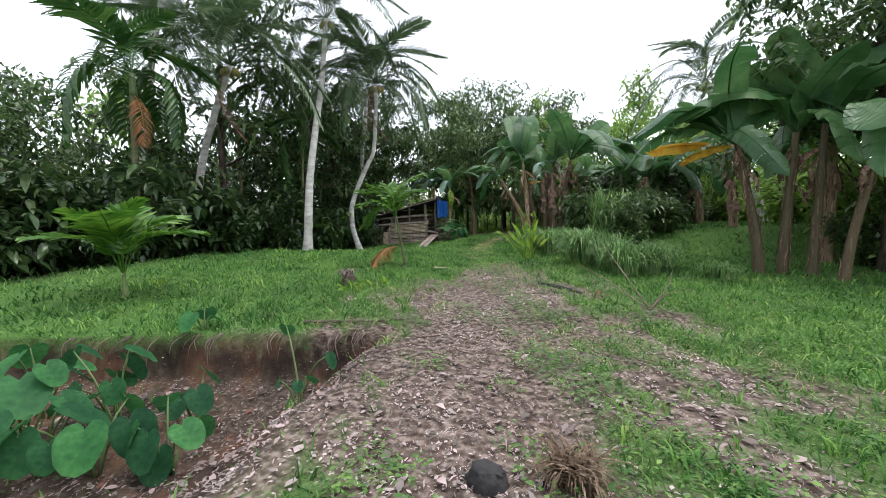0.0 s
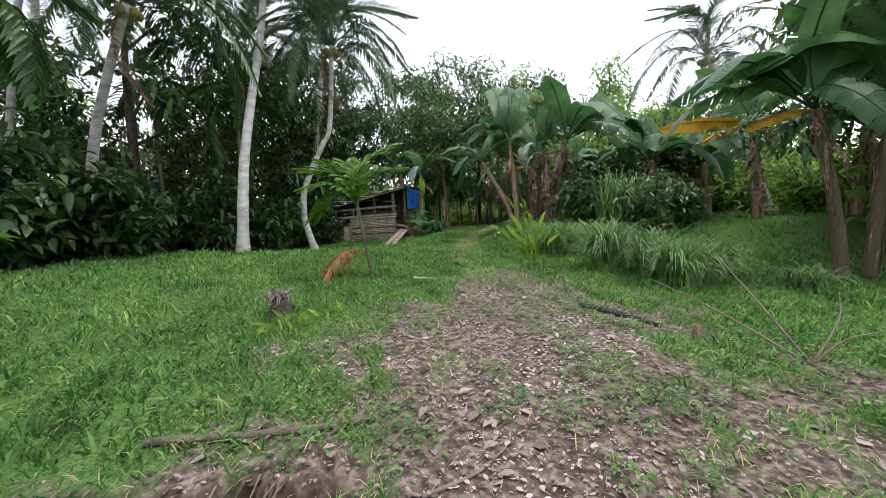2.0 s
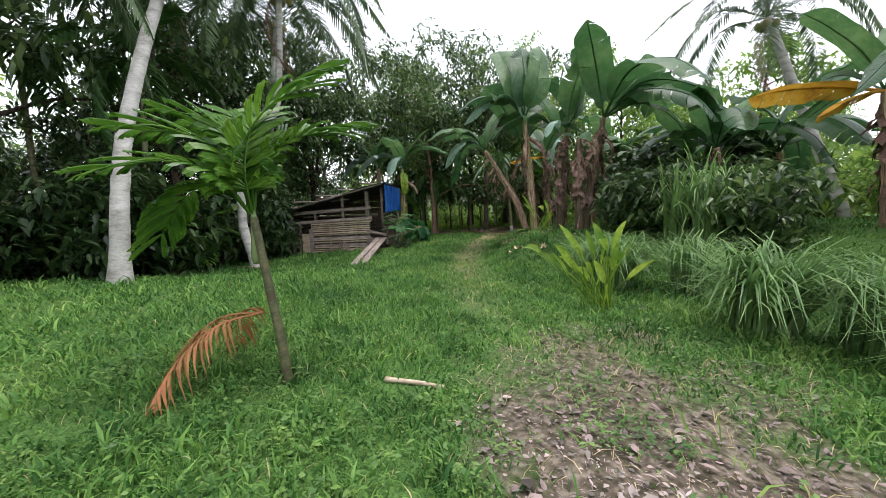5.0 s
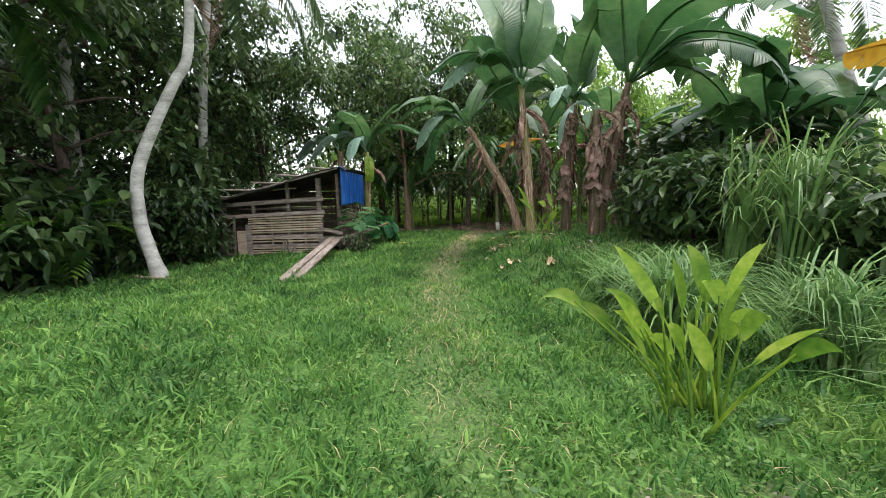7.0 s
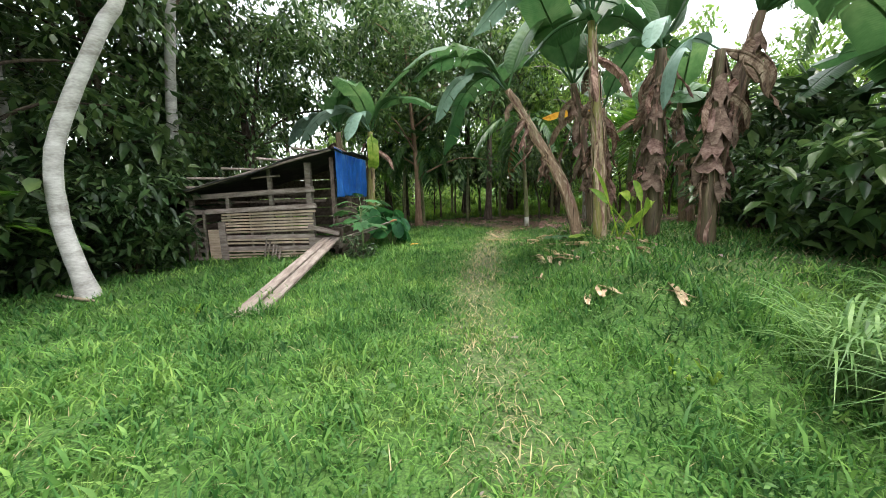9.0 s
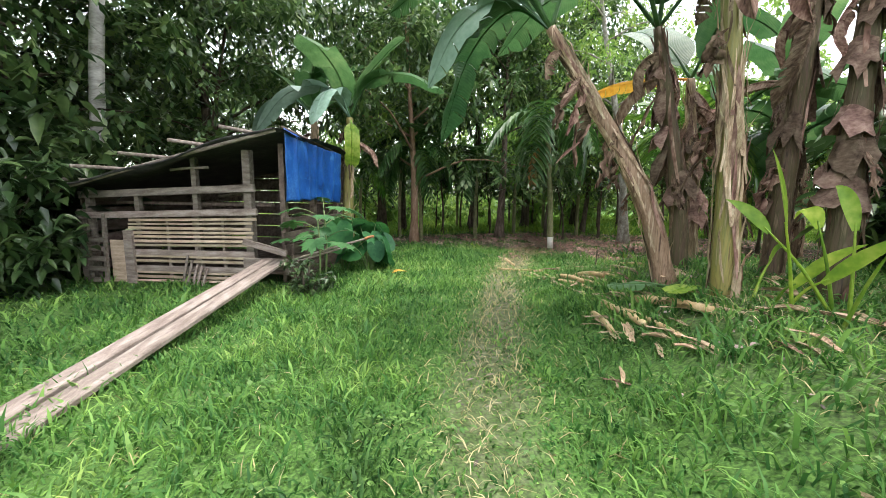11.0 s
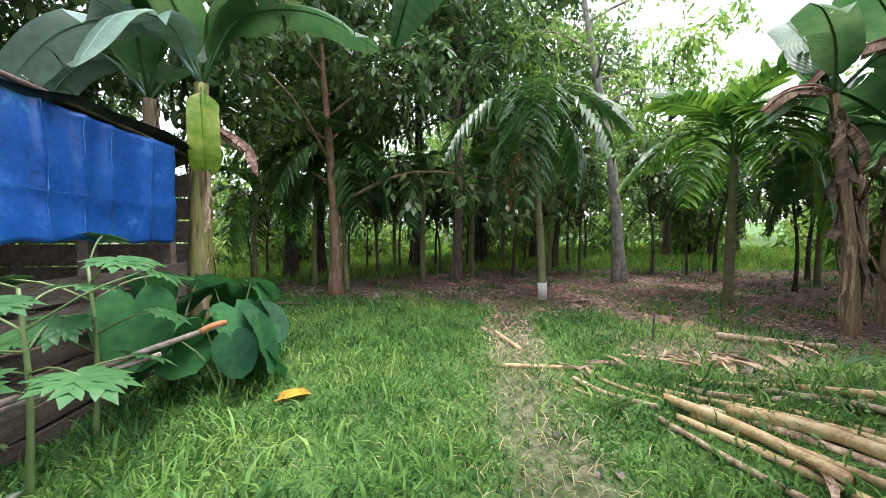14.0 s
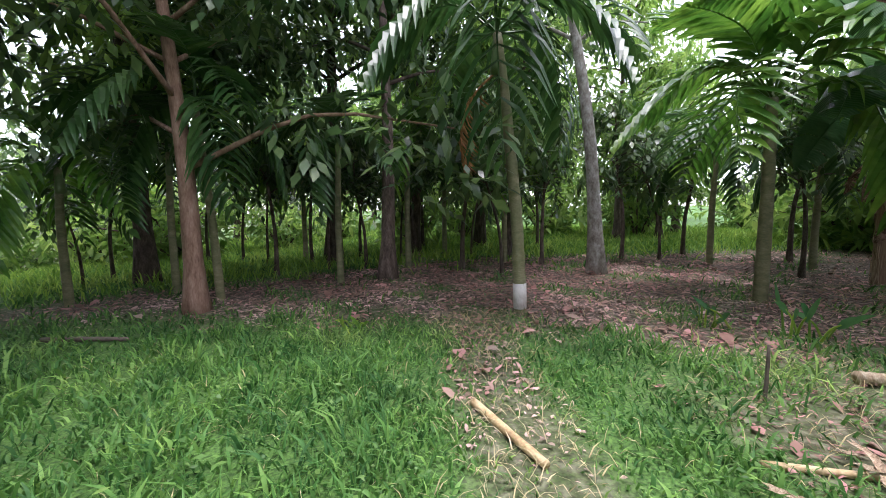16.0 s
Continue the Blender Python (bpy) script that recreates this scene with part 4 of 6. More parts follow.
tree(-0.9, 23.4, 12.5, 4.6, 0.18, "tall dark-leaved tree over the grove", 68, n=9500, size=0.24, low=0.42)
tree(3.4, 25.4, 11.5, 4.0, 0.17, "tall dark-leaved tree over the grove", 69, n=10000, size=0.23, low=0.45)
tree(3.2, 41, 14, 4.6, 0.22, "tall leafy tree in open daylight", 65, leaf=M_LEAF_LIGHT, n=8000, size=0.3, low=0.3)
tree(-8.4, 18.4, 12.0, 4.4, 0.2, "tall dark-leaved tree behind the shed", 66, leaf=M_LEAF, n=13000, size=0.24, low=0.4)
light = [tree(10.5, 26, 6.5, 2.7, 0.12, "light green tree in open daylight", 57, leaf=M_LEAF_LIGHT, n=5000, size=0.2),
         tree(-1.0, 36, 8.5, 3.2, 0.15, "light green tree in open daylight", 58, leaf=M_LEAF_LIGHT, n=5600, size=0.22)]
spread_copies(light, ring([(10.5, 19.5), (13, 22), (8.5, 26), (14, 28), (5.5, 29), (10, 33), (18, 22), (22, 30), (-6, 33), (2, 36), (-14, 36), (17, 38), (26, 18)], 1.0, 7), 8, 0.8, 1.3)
spread_copies([forest[0], forest[2]], ring([(13, 4.5), (17, 0.5), (16, 9), (20, 6), (21, 13), (14, -4), (-5, -14), (3, -17), (11, -12), (-13, -11)], 0.7, 9), 10, 0.8, 1.15)
spread_copies(forest, ring([(-10.6, 15.2), (-12, 18.4), (-15.5, 6.4), (-13.8, 12.8), (-12.4, 8.2), (-12.6, 14.4), (-10.2, 12.0), (-14.5, 32), (-15.5, 22.5)], 0.3, 25), 26, 1.1, 1.5)
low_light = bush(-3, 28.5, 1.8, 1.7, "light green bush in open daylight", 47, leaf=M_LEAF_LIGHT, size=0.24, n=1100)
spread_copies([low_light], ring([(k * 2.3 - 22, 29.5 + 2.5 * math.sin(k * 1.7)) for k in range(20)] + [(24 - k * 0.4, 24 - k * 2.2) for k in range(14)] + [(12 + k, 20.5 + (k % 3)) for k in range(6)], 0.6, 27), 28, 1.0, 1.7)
mid_bush = [bush(6.4, 11.6, 1.7, 1.3, "leafy green bush behind the tall grass", 44, leaf=M_LEAF, size=0.2, n=1700),
            bush(4.6, 9.4, 1.3, 1.1, "leafy green bush behind the tall grass", 45, leaf=M_LEAF, size=0.22, n=2000)]
spread_copies(mid_bush, ring([(5.8, 7.6), (6.6, 9.0), (5.4, 10.6), (7.2, 9.8), (8.0, 13.0), (6.2, 13.6), (5.0, 11.4), (6.4, 10.6), (9.4, 15.8), (11, 18), (11.5, 6.0)], 0.4, 11), 12, 0.75, 1.15)
# Far hedge: the light leaf colour puts the distance haze into it.
spread_copies([low_light], ring([(13, 8), (14.5, 6), (13.6, 11), (15.2, 9), (16, 12.4), (14.2, 3.4), (12.6, 12.6), (15.6, 15), (13.4, 17.6), (17, 6), (16.4, 2.4), (15.4, 0), (18, 9.6), (17.6, 15), (14.4, 20)], 0.4, 61), 62, 1.2, 1.7)
spread_copies(under, ring([(5.6, 12.6), (6.6, 13.4), (7.4, 12.2), (8.4, 14.4)], 0.2, 48), 49, 1.0, 1.35)

far = [tree(-26, 44, 15, 6.0, 0.3, "distant rounded forest tree", 61, n=2900, size=0.6, low=0.2, group="distant trees"),
       tree(18, 50, 14, 5.5, 0.3, "distant pale green forest tree", 62, leaf=M_LEAF_LIGHT, n=2900, size=0.56, low=0.2, group="distant trees")]
spread_copies(far, ring([(-36, 30), (-34, 16), (-36, 2), (-34, -14), (-16, 48), (-6, 50), (4, 52), (10, 58), (28, 44), (36, 32), (40, 16), (38, 0), (32, -16), (14, -32), (-4, -34), (-22, -28), (26, 60), (-30, 56), (0, 66)], 2.5, 13), 14, 0.8, 1.2)
tree(13.5, 52, 22, 4.0, 0.3, "tall airy tree standing above the others", 63, leaf=M_LEAF_LIGHT, n=2200, size=0.5, low=0.72, group="distant trees")

# thin stems of young trees, dark against the light
sapling = [tree(-1.9, 21.9, 3.6, 0.9, 0.05, "thin dark-stemmed young tree in the grove", 71, n=900, size=0.2, low=0.6, group="young grove trees"),
           tree(2.2, 20.2, 3.2, 0.8, 0.035, "thin dark-stemmed young tree in the grove", 72, n=700, size=0.2, low=0.62, group="young grove trees"),
           tree(5.5, 21.4, 4.0, 1.0, 0.05, "thin dark-stemmed young tree in the grove", 73, n=1000, size=0.18, low=0.5, group="young grove trees")]
spread_copies(sapling, ring([(-1.5, 23.3), (-1.0, 22.4), (-0.4, 23.8), (0.5, 26.1), (1.0, 24.2), (1.7, 25.6), (1.7, 21.4), (2.6, 23.4), (3.4, 21.2), (3.9, 23.6), (6.2, 21.2), (6.9, 18.7), (7.6, 22), (-5.6, 22.6), (-5.4, 23.0), (-7, 28), (-3.4, 24.6), (-4.6, 26), (0.0, 22.2), (0.8, 23.0), (8.4, 20), (5.0, 24.5), (-2.6, 24)], 0.15, 15), 16, 0.85, 1.2)


# ---- banana plants ----
def banana_leaf(name, length, width, mat, rnd, lift=0.8, sag=0.5, torn=0.3, petiole=0.16, fold=0.25, curl=0.0, segs=16):
    """A banana leaf from the origin along +x: stalk, midrib and a blade split along its veins."""
    line = bez([(0, 0, 0), (length * 0.35, 0, length * lift * 0.3), (length * 0.72, 0, length * lift * 0.22 - sag * 0.3), (length * 0.95, 0, -sag)], segs)
    bag = Bag()
    bag.add(*tube(line, [0.026 * (1 - 0.85 * i / segs) + 0.003 for i in range(segs + 1)], 5))
    k0 = max(1, int(petiole * segs))
    for s in (-1, 1):
        strip, hang = [], 0.0
        for i in range(k0, segs + 1):
            u = (i - k0) / (segs - k0)
            w = width * 0.5 * min(1, (u * 7 + 0.12) ** 0.6) * (1 - max(0, (u - 0.72) / 0.28) ** 2.2 * 0.93) * rnd.uniform(0.95, 1.03)
            d = (line[min(i + 1, segs)] - line[max(i - 1, 0)]).normalized()
            out = Vector((0, s, 0))
            up = d.cross(out) * s
            up = up if up.z > 0 or abs(up.z) < 0.3 else -up
            a = out * math.cos(fold + hang) + up * math.sin(fold - 2.0 * hang)
            p = line[i]
            strip.append((p, p + a * w * 0.55, p + (out * math.cos(fold + hang * 1.6) + up * math.sin(fold * 0.5 - 2.6 * hang - curl)).normalized() * w + d * w * 0.18, u))
            last = i == segs
            if last or (rnd.random() < torn and len(strip) > 1):
                v, f, uv = [], [], []
                for q in strip:
                    v += [q[0], q[1], q[2]]
                    uv += [(0.5, q[3]), (0.5 + 0.25 * s, q[3]), (0.5 + 0.5 * s, q[3])]
                for j in range(len(strip) - 1):
                    o = 3 * j
                    f += [(o, o + 1, o + 4, o + 3), (o + 1, o + 2, o + 5, o + 4)]
                bag.add(v, f, uv)
                hang = rnd.uniform(0, 0.28) if torn > 0.15 else 0.0
                keep = strip[-1]
                gap = d * (0.012 if torn > 0.15 else 0.0)
                strip = [(keep[0], keep[1] + gap, keep[2] + gap * 2.5 - Vector((0, 0, 0.02 * torn)), keep[3])]
    me = bpy.data.meshes.new(name)
    me.from_pydata([tuple(q) for q in bag.v], [], bag.f)
    lay = me.uv_layers.new(name="UVMap")
    idx = np.empty(len(me.loops), dtype=np.int32)
    me.loops.foreach_get("vertex_index", idx)
    lay.data.foreach_set("uv", np.asarray(bag.uv, dtype=np.float32)[idx].ravel())
    me.polygons.foreach_set("use_smooth", [True] * len(me.polygons))
    me.materials.append(mat)
    return me


def rag(length, width, rnd):
    """A crumpled dry leaf rag that hangs from the origin."""
    v, f, uv = [], [], []
    n, cols = 12, 5
    px = py = 0.0
    for j in range(n + 1):
        u = j / n
        px, py = px + rnd.uniform(-0.025, 0.035), py + rnd.uniform(-0.025, 0.025)
        w = width * (0.25 + 0.75 * math.sin(math.pi * (0.12 + 0.8 * u)) ** 0.8) * rnd.uniform(0.45, 1.25)
        for k in range(cols):
            e = k / (cols - 1) - 0.5
            v.append(Vector((px + (0.24 if k % 2 else -0.24) * w * rnd.uniform(0.4, 1.3) + 0.02, py + e * w + rnd.uniform(-0.012, 0.012), -length * u * (1 + 0.12 * math.sin(k * 2.3)) + rnd.uniform(-0.025, 0.025))))
            uv.append((e + 0.5, u))
    for j in range(n):
        for k in range(cols - 1):
            if rnd.random() > 0.1:
                a = j * cols + k
                f.append((a, a + 1, a + cols + 1, a + cols))
    ob = link("dry_leaf", v, f, M_DRY, smooth=True, uvs=uv)
    me = ob.data
    bpy.data.objects.remove(ob)
    return me


def collar(length, radius, rnd):
    """A dry leaf base that hangs round a stem like a torn skirt, open on one side."""
    v, f, uv, cols, rows = [], [], [], 11, 5
    span = rnd.uniform(2.4, 4.2)
    torn = [rnd.uniform(0.6, 1.25) for _ in range(cols + 1)]
    for j in range(rows + 1):
        u = j / rows
        for k in range(cols + 1):
            a = span * (k / cols - 0.5)
            r = radius * (1.0 + 1.1 * u ** 1.3 * math.cos(a * 0.6)) + 0.012 * math.sin(k * 2.1 + 3 * u) + rnd.uniform(-0.006, 0.006)
            v.append(Vector((math.cos(a) * r, math.sin(a) * r, 0.06 * math.cos(a) - length * u * torn[k] * (0.55 + 0.45 * math.cos(a * 0.55)))))
            uv.append((k / cols, u))
    for j in range(rows):
        for k in range(cols):
            a = j * (cols + 1) + k
            f.append((a, a + 1, a + cols + 2, a + cols + 1))
    ob = link("leaf_base", v, f, M_COLLAR, smooth=True, uvs=uv)
    me = ob.data
    bpy.data.objects.remove(ob)
    return me


RB = random.Random(77)
COLLARS = [collar(l, 0.105, RB) for l in (0.22, 0.3, 0.26, 0.36, 0.18)]
RAGS = [rag(l, w, RB) for l, w in ((0.7, 0.13), (0.55, 0.17), (0.95, 0.1), (0.4, 0.2), (0.75, 0.06), (0.32, 0.15), (0.6, 0.09), (1.0, 0.05))]
BL = {"up": [banana_leaf("leaf", 2.4, 0.74, M_BANANA, RB, 0.35, -0.1, 0.1), banana_leaf("leaf", 2.2, 0.7, M_BANANA, RB, 0.5, 0.15, 0.2)],
      "out": [banana_leaf("leaf", 2.4, 0.72, M_BANANA, RB, 0.7, 0.6, 0.3), banana_leaf("leaf", 2.2, 0.7, M_BANANA, RB, 0.6, 0.5, 0.4)],
      "down": [banana_leaf("leaf", 2.0, 0.68, M_BANANA, RB, 0.6, 1.5, 0.5)],
      "pale": [banana_leaf("pale_leaf", 2.0, 0.6, M_BANANA_PALE, RB, 0.8, 0.8, 0.3)],
      "yellow": [banana_leaf("yellow_leaf", 2.0, 0.5, M_YELLOW, RB, 0.12, 0.12, 0.2, fold=-0.5)],
      "dry": [banana_leaf("dry_leaf", 1.15, 0.3, M_DRY, RB, 0.05, 0.5, 0.3, fold=-0.9, curl=0.9, segs=12), banana_leaf("dry_leaf", 0.85, 0.24, M_DRY, RB, 0.1, 0.4, 0.35, fold=-1.0, curl=0.9, segs=12), banana_leaf("dry_leaf", 0.6, 0.3, M_DRY, RB, 0.3, 0.3, 0.8, fold=-0.4, curl=0.9, segs=12)],
      "bright": [banana_leaf("leaf", 0.95, 0.27, M_BRIGHT, RB, 0.5, 0.12, 0.0)]}


def banana(x, y, top, r, label, seed, green=9, dry=7, s=1.0, extra=(), stem=M_STEM, low=-8, peel=24, skirts=0):
    """A banana plant; extra: (kind of leaf, heading, elevation, size) for leaves that stand out."""
    rnd = random.Random(seed)
    t = thing("banana_plant", x, y, label, "banana plant", "banana plants")
    z = t.matrix_basis.translation.z
    tip = Vector((top[0] - x, top[1] - y, top[2] - z))
    line = bez([(0, 0, -0.12), tip * 0.33 - Vector((0.1 * tip.x, 0.1 * tip.y, 0)), tip * 0.7 - Vector((0.06 * tip.x, 0.06 * tip.y, 0)), tip], 18)
    radii = [r * (1.25 - 0.62 * i / 18) * (1 + 0.05 * math.sin(i * 1.9 + seed)) for i in range(19)]
    link("pseudostem", *tube(line, radii, 14, 0.1, rnd), stem, t, "fibrous brown banana stem", True)
    # peeling sheaths laid round the stem
    for i in range(peel + dry // 2):
        u, a, ln = rnd.uniform(0.0, 0.85), rnd.uniform(0, 6.28), rnd.uniform(0.25, 0.95)
        bag, c = Bag(), rnd.uniform(0.15, 0.5)
        v, f, uv = [], [], []
        for j in range(7):
            k = min(18.0, max(0, (u * 18 + j * ln * 18 / 6 / max(1, tip.length))))
            q = line[min(18, int(k))].lerp(line[min(18, int(k) + 1)], k - int(k))
            rr = r * (1.3 - 0.62 * k / 18) + 0.012 + (0.11 * rnd.random() if j == 6 else 0.05 * rnd.random() if j in (0, 5) else 0.012 * rnd.random())
            for e in (-0.5, 0, 0.5):
                b = a + e * c * math.sin(math.pi * (0.12 + 0.85 * j / 6)) + 0.2 * math.sin(j * 0.6 + i)
                v.append(q + Vector((math.cos(b), math.sin(b), 0)) * rr)
                uv.append((e + 0.5, j / 6))
        f = [(3 * j + e, 3 * j + e + 1, 3 * j + e + 4, 3 * j + e + 3) for j in range(6) for e in (0, 1)]
        bag.add(v, f, uv).put("sheath", M_DRY if stem == M_STEM_DARK or i % 3 == 2 else M_HUSK, t, "", True)

    def leaf(kind, heading, elev, size, at=1.0, roll=0.0):
        me = rnd.choice(BL[kind])
        p = line[int(18 * at)]
        share(me.name.split(".")[0], me, t, Matrix.Translation(p) @ pose(0, 0, 0, 0, 0, heading) @ pose(0, 0, 0, roll, -elev, 0) @ Matrix.Scale(size, 4))

    for i in range(green):
        el = 55 - (55 - low) * (i / max(1, green - 1)) ** 0.9
        leaf("up" if el > 26 else "out" if el > -12 else "down", i * 137.5 + rnd.uniform(-15, 15) + seed * 40, el + rnd.uniform(-5, 5), s * rnd.uniform(0.85, 1.12), 1.0, rnd.uniform(-25, 25))
    for i in range(dry):
        h = rnd.uniform(0, 360)
        share("dry_leaf", rnd.choice(RAGS), t, Matrix.Translation(line[int(18 * rnd.uniform(0.4, 0.98))]) @ pose(0, 0, 0, 0, 0, h) @ pose(r * 0.8, 0, 0, rnd.uniform(-10, 10), rnd.uniform(-30, 5), 0) @ Matrix.Scale(s * rnd.uniform(0.7, 1.15), 4))
    for i in range(3):
        h = rnd.uniform(0, 360)
        leaf("dry", h, rnd.uniform(-60, -15), s * rnd.uniform(0.6, 0.9), rnd.uniform(0.75, 0.98), rnd.uniform(-40, 40))
    for i in range(skirts):
        k = 18 * (0.32 + 0.66 * (i + rnd.uniform(0, 0.6)) / skirts)
        fit_r = (r * (1.25 - 0.62 * k / 18) + 0.012) / 0.105
        share("leaf_base", rnd.choice(COLLARS), t, Matrix.Translation(line[min(18, int(k))]) @ pose(0, 0, 0, rnd.uniform(-8, 8), rnd.uniform(-8, 8), rnd.uniform(0, 360)) @ Matrix.Diagonal((fit_r, fit_r, rnd.uniform(0.9, 1.4), 1)))
    for kind, heading, elev, size, *roll in extra:
        leaf(kind, heading, elev, size, 1.0, roll[0] if roll else 0.0)
    return t


# the clump beside the trail
banana(1.96, 11.77, (0.72, 12.0, 3.05), 0.085, "leaning banana plant with a peeling brown stem and hanging dry leaves", 1, 2, 8, 0.9, (("pale", 165, 5, 0.7), ("out", 178, 22, 0.8), ("down", 145, 5, 0.75)), low=25, peel=64)
banana(2.3, 12.35, (1.9, 12.5, 3.2), 0.08, "tall banana plant in a crowded clump", 2, 2, 4, 1.0, (("out", 150, 18, 0.85), ("out", -10, 22, 0.85), ("up", 60, 50, 0.9)), low=40, skirts=8, stem=M_STEM_DARK)
banana(2.12, 11.12, (1.88, 11.2, 3.75), 0.082, "thick yellow-brown banana stem in the clump beside the trail", 3, 1, 4, 1.05, (("up", 95, 78, 1.1), ("up", 30, 74, 1.05, 80), ("pale", 170, 24, 0.85), ("out", 185, 22, 0.9)), low=45, peel=64, stem=M_STEM_GREEN)
banana(2.85, 11.05, (2.85, 11.15, 3.3), 0.085, "banana plant wrapped in brown dry leaves", 4, 1, 4, 0.85, (("out", 175, 12, 0.9), ("pale", -120, 10, 0.45)), low=40, skirts=9, stem=M_STEM_DARK)
banana(3.25, 10.35, (3.2, 10.3, 3.0), 0.09, "banana plant wrapped in brown dry leaves", 5, 0, 4, 0.85, (("pale", 200, -20, 0.5), ("dry", -30, -25, 0.9)), low=18, skirts=10, stem=M_STEM_DARK)
banana(3.5, 10.95, (3.95, 10.9, 3.6), 0.09, "banana plant with large dark leaves", 6, 1, 6, 1.1, (("up", 25, 42, 1.0, 70), ("out", -5, 10, 1.25), ("out", -30, 2, 1.2, 25), ("up", 140, 62, 1.0, 60), ("out", 15, -8, 1.3), ("out", -62, 16, 1.25), ("out", 40, 24, 1.3)), low=0, skirts=6, stem=M_STEM_DARK)
banana(3.05, 12.1, (3.2, 12.2, 3.6), 0.085, "tall banana plant with upright leaves", 7, 1, 5, 1.1, (("up", 75, 72, 1.1, 85), ("up", 120, 60, 1.05, 60), ("out", 170, 15, 1.15, -30)), low=20, skirts=7, stem=M_STEM_DARK)
banana(2.75, 13.2, (2.65, 13.4, 2.9), 0.085, "banana plant with dry hanging leaves and a yellow dying leaf", 8, 2, 6, 0.85, (("yellow", 174, -2, 0.62, 10),), skirts=6, low=38)
# by the shed
banana(-3.15, 15.95, (-3.05, 16.0, 3.0), 0.12, "banana plant with pale grey-green leaves behind the shed", 9, 3, 3, 0.95, (("pale", -95, 8, 0.75), ("pale", 190, 14, 1.0), ("bright", -60, -80, 1.2), ("out", 10, 30, 0.9)), stem=M_STEM_GREEN, low=35)
banana(-4.5, 17.2, (-4.5, 17.2, 3.2), 0.13, "dark banana plant behind the shed", 10, 4, 4, 1.0, (("pale", 175, 12, 0.9),), low=20)
# past the clump
banana(4.75, 15.8, (4.45, 15.9, 2.9), 0.075, "banana plant with a brown leaf-wrapped stem", 11, 3, 4, 0.8, (("dry", 170, 12, 0.9), ("dry", 150, 20, 1.1)), low=5, skirts=7)
banana(5.2, 15.3, (4.85, 15.2, 3.3), 0.08, "banana plant with a brown leaf-wrapped stem", 12, 3, 4, 0.85, (("dry", 120, 10, 1.0),), low=8, skirts=8)
banana(7.2, 17.9, (7.1, 17.9, 2.2), 0.1, "small banana plant with dry leaves", 13, 6, 9, 0.85)
banana(5.8, 16.3, (5.8, 16.3, 2.6), 0.1, "banana plant beyond the litter", 14, 8, 6, 0.95)
# on the open side of the track
banana(8.25, 4.2, (7.75, 4.35, 2.9), 0.105, "banana plant at the track side with broad dark leaves", 15, 3, 2, 1.1, (("out", 165, 5, 1.2), ("out", 200, 18, 1.15, 25), ("yellow", 172, -10, 0.6, 30), ("down", -100, 5, 0.8, 30)), stem=M_STEM_DARK, low=20, peel=14)
banana(8.75, 4.3, (8.95, 4.4, 3.1), 0.105, "banana plant at the track side with broad dark leaves", 16, 3, 2, 1.1, (("up", 150, 55, 1.2, 50), ("out", 185, 22, 1.2, -20), ("down", -80, 10, 0.8)), stem=M_STEM_DARK, low=20, peel=14)
banana(9.5, 3.5, (9.9, 3.3, 2.7), 0.085, "banana plant at the track side with torn leaves", 17, 4, 2, 1.0, (("down", -120, 15, 0.9),), stem=M_STEM_DARK, peel=14)
banana(9.2, 4.0, (9.35, 4.1, 3.2), 0.09, "banana plant at the track side with torn leaves", 18, 3, 2, 1.1, (("up", 130, 62, 1.2, 70),), stem=M_STEM_DARK, low=20, peel=14)
banana(9.6, 9.6, (9.35, 9.65, 3.5), 0.12, "banana plant with a bright yellow dying leaf", 19, 4, 6, 1.0, (("yellow", 181, 4, 1.4, 22), ("yellow", 200, -14, 1.0, 25), ("pale", 150, 0, 1.0)), low=15, skirts=6)
banana(7.2, 11.4, (7.0, 11.5, 2.7), 0.14, "banana plant among green bushes", 20, 9, 9, 1.0)
banana(10.6, 6.2, (10.6, 6.2, 3.0), 0.14, "banana plant behind the track-side clump", 21, 10, 6, 1.15)
banana(9.4, 12.6, (9.2, 12.6, 2.6), 0.13, "banana plant among green bushes", 22, 9, 5, 1.0)
banana(12.2, 9.6, (12.2, 9.6, 3.2), 0.14, "banana plant among green bushes", 23, 9, 5, 1.1)


# ---- tall grasses and herbs ----
def arcs(x, y, n, height, reach, width, rng, spread, segs=5, up=0.0):
    """Long arching blades that spring from one tuft; local places."""
    a = rng.uniform(0, 2 * np.pi, n)
    r0 = spread * np.sqrt(rng.random(n))
    bx, by = np.cos(a * 3.7) * r0, np.sin(a * 3.7) * r0
    h = height * rng.uniform(0.55, 1.1, n)
    r = reach * rng.uniform(0.25, 1.1, n)
    fall = rng.uniform(0.25, 1.0, n) * (1 - up)
    w = width * rng.uniform(0.7, 1.2, n)
    co = np.empty((n, segs + 1, 2, 3), np.float32)
    for i in range(segs + 1):
        u = i / segs
        out = r * (u ** 1.5)
        hz = h * (1.6 * u - 0.6 * u * u - fall * 0.9 * u ** 3.2)
        ww = w * (1 - u ** 2.5) * 0.5 + 0.0006
        cx, cy = bx + np.cos(a) * out, by + np.sin(a) * out
        for k, sgn in enumerate((-1, 1)):
            co[:, i, k] = np.stack([cx - np.sin(a) * ww * sgn, cy + np.cos(a) * ww * sgn, np.maximum(hz, 0.02)], 1)
    base = np.arange(n)[:, None, None] * (2 * (segs + 1))
    seg = np.arange(segs)[None, :, None] * 2
    faces = (base + seg + np.array([0, 1, 3, 2])[None, None]).reshape(-1, 4)
    return co.reshape(-1, 3), faces


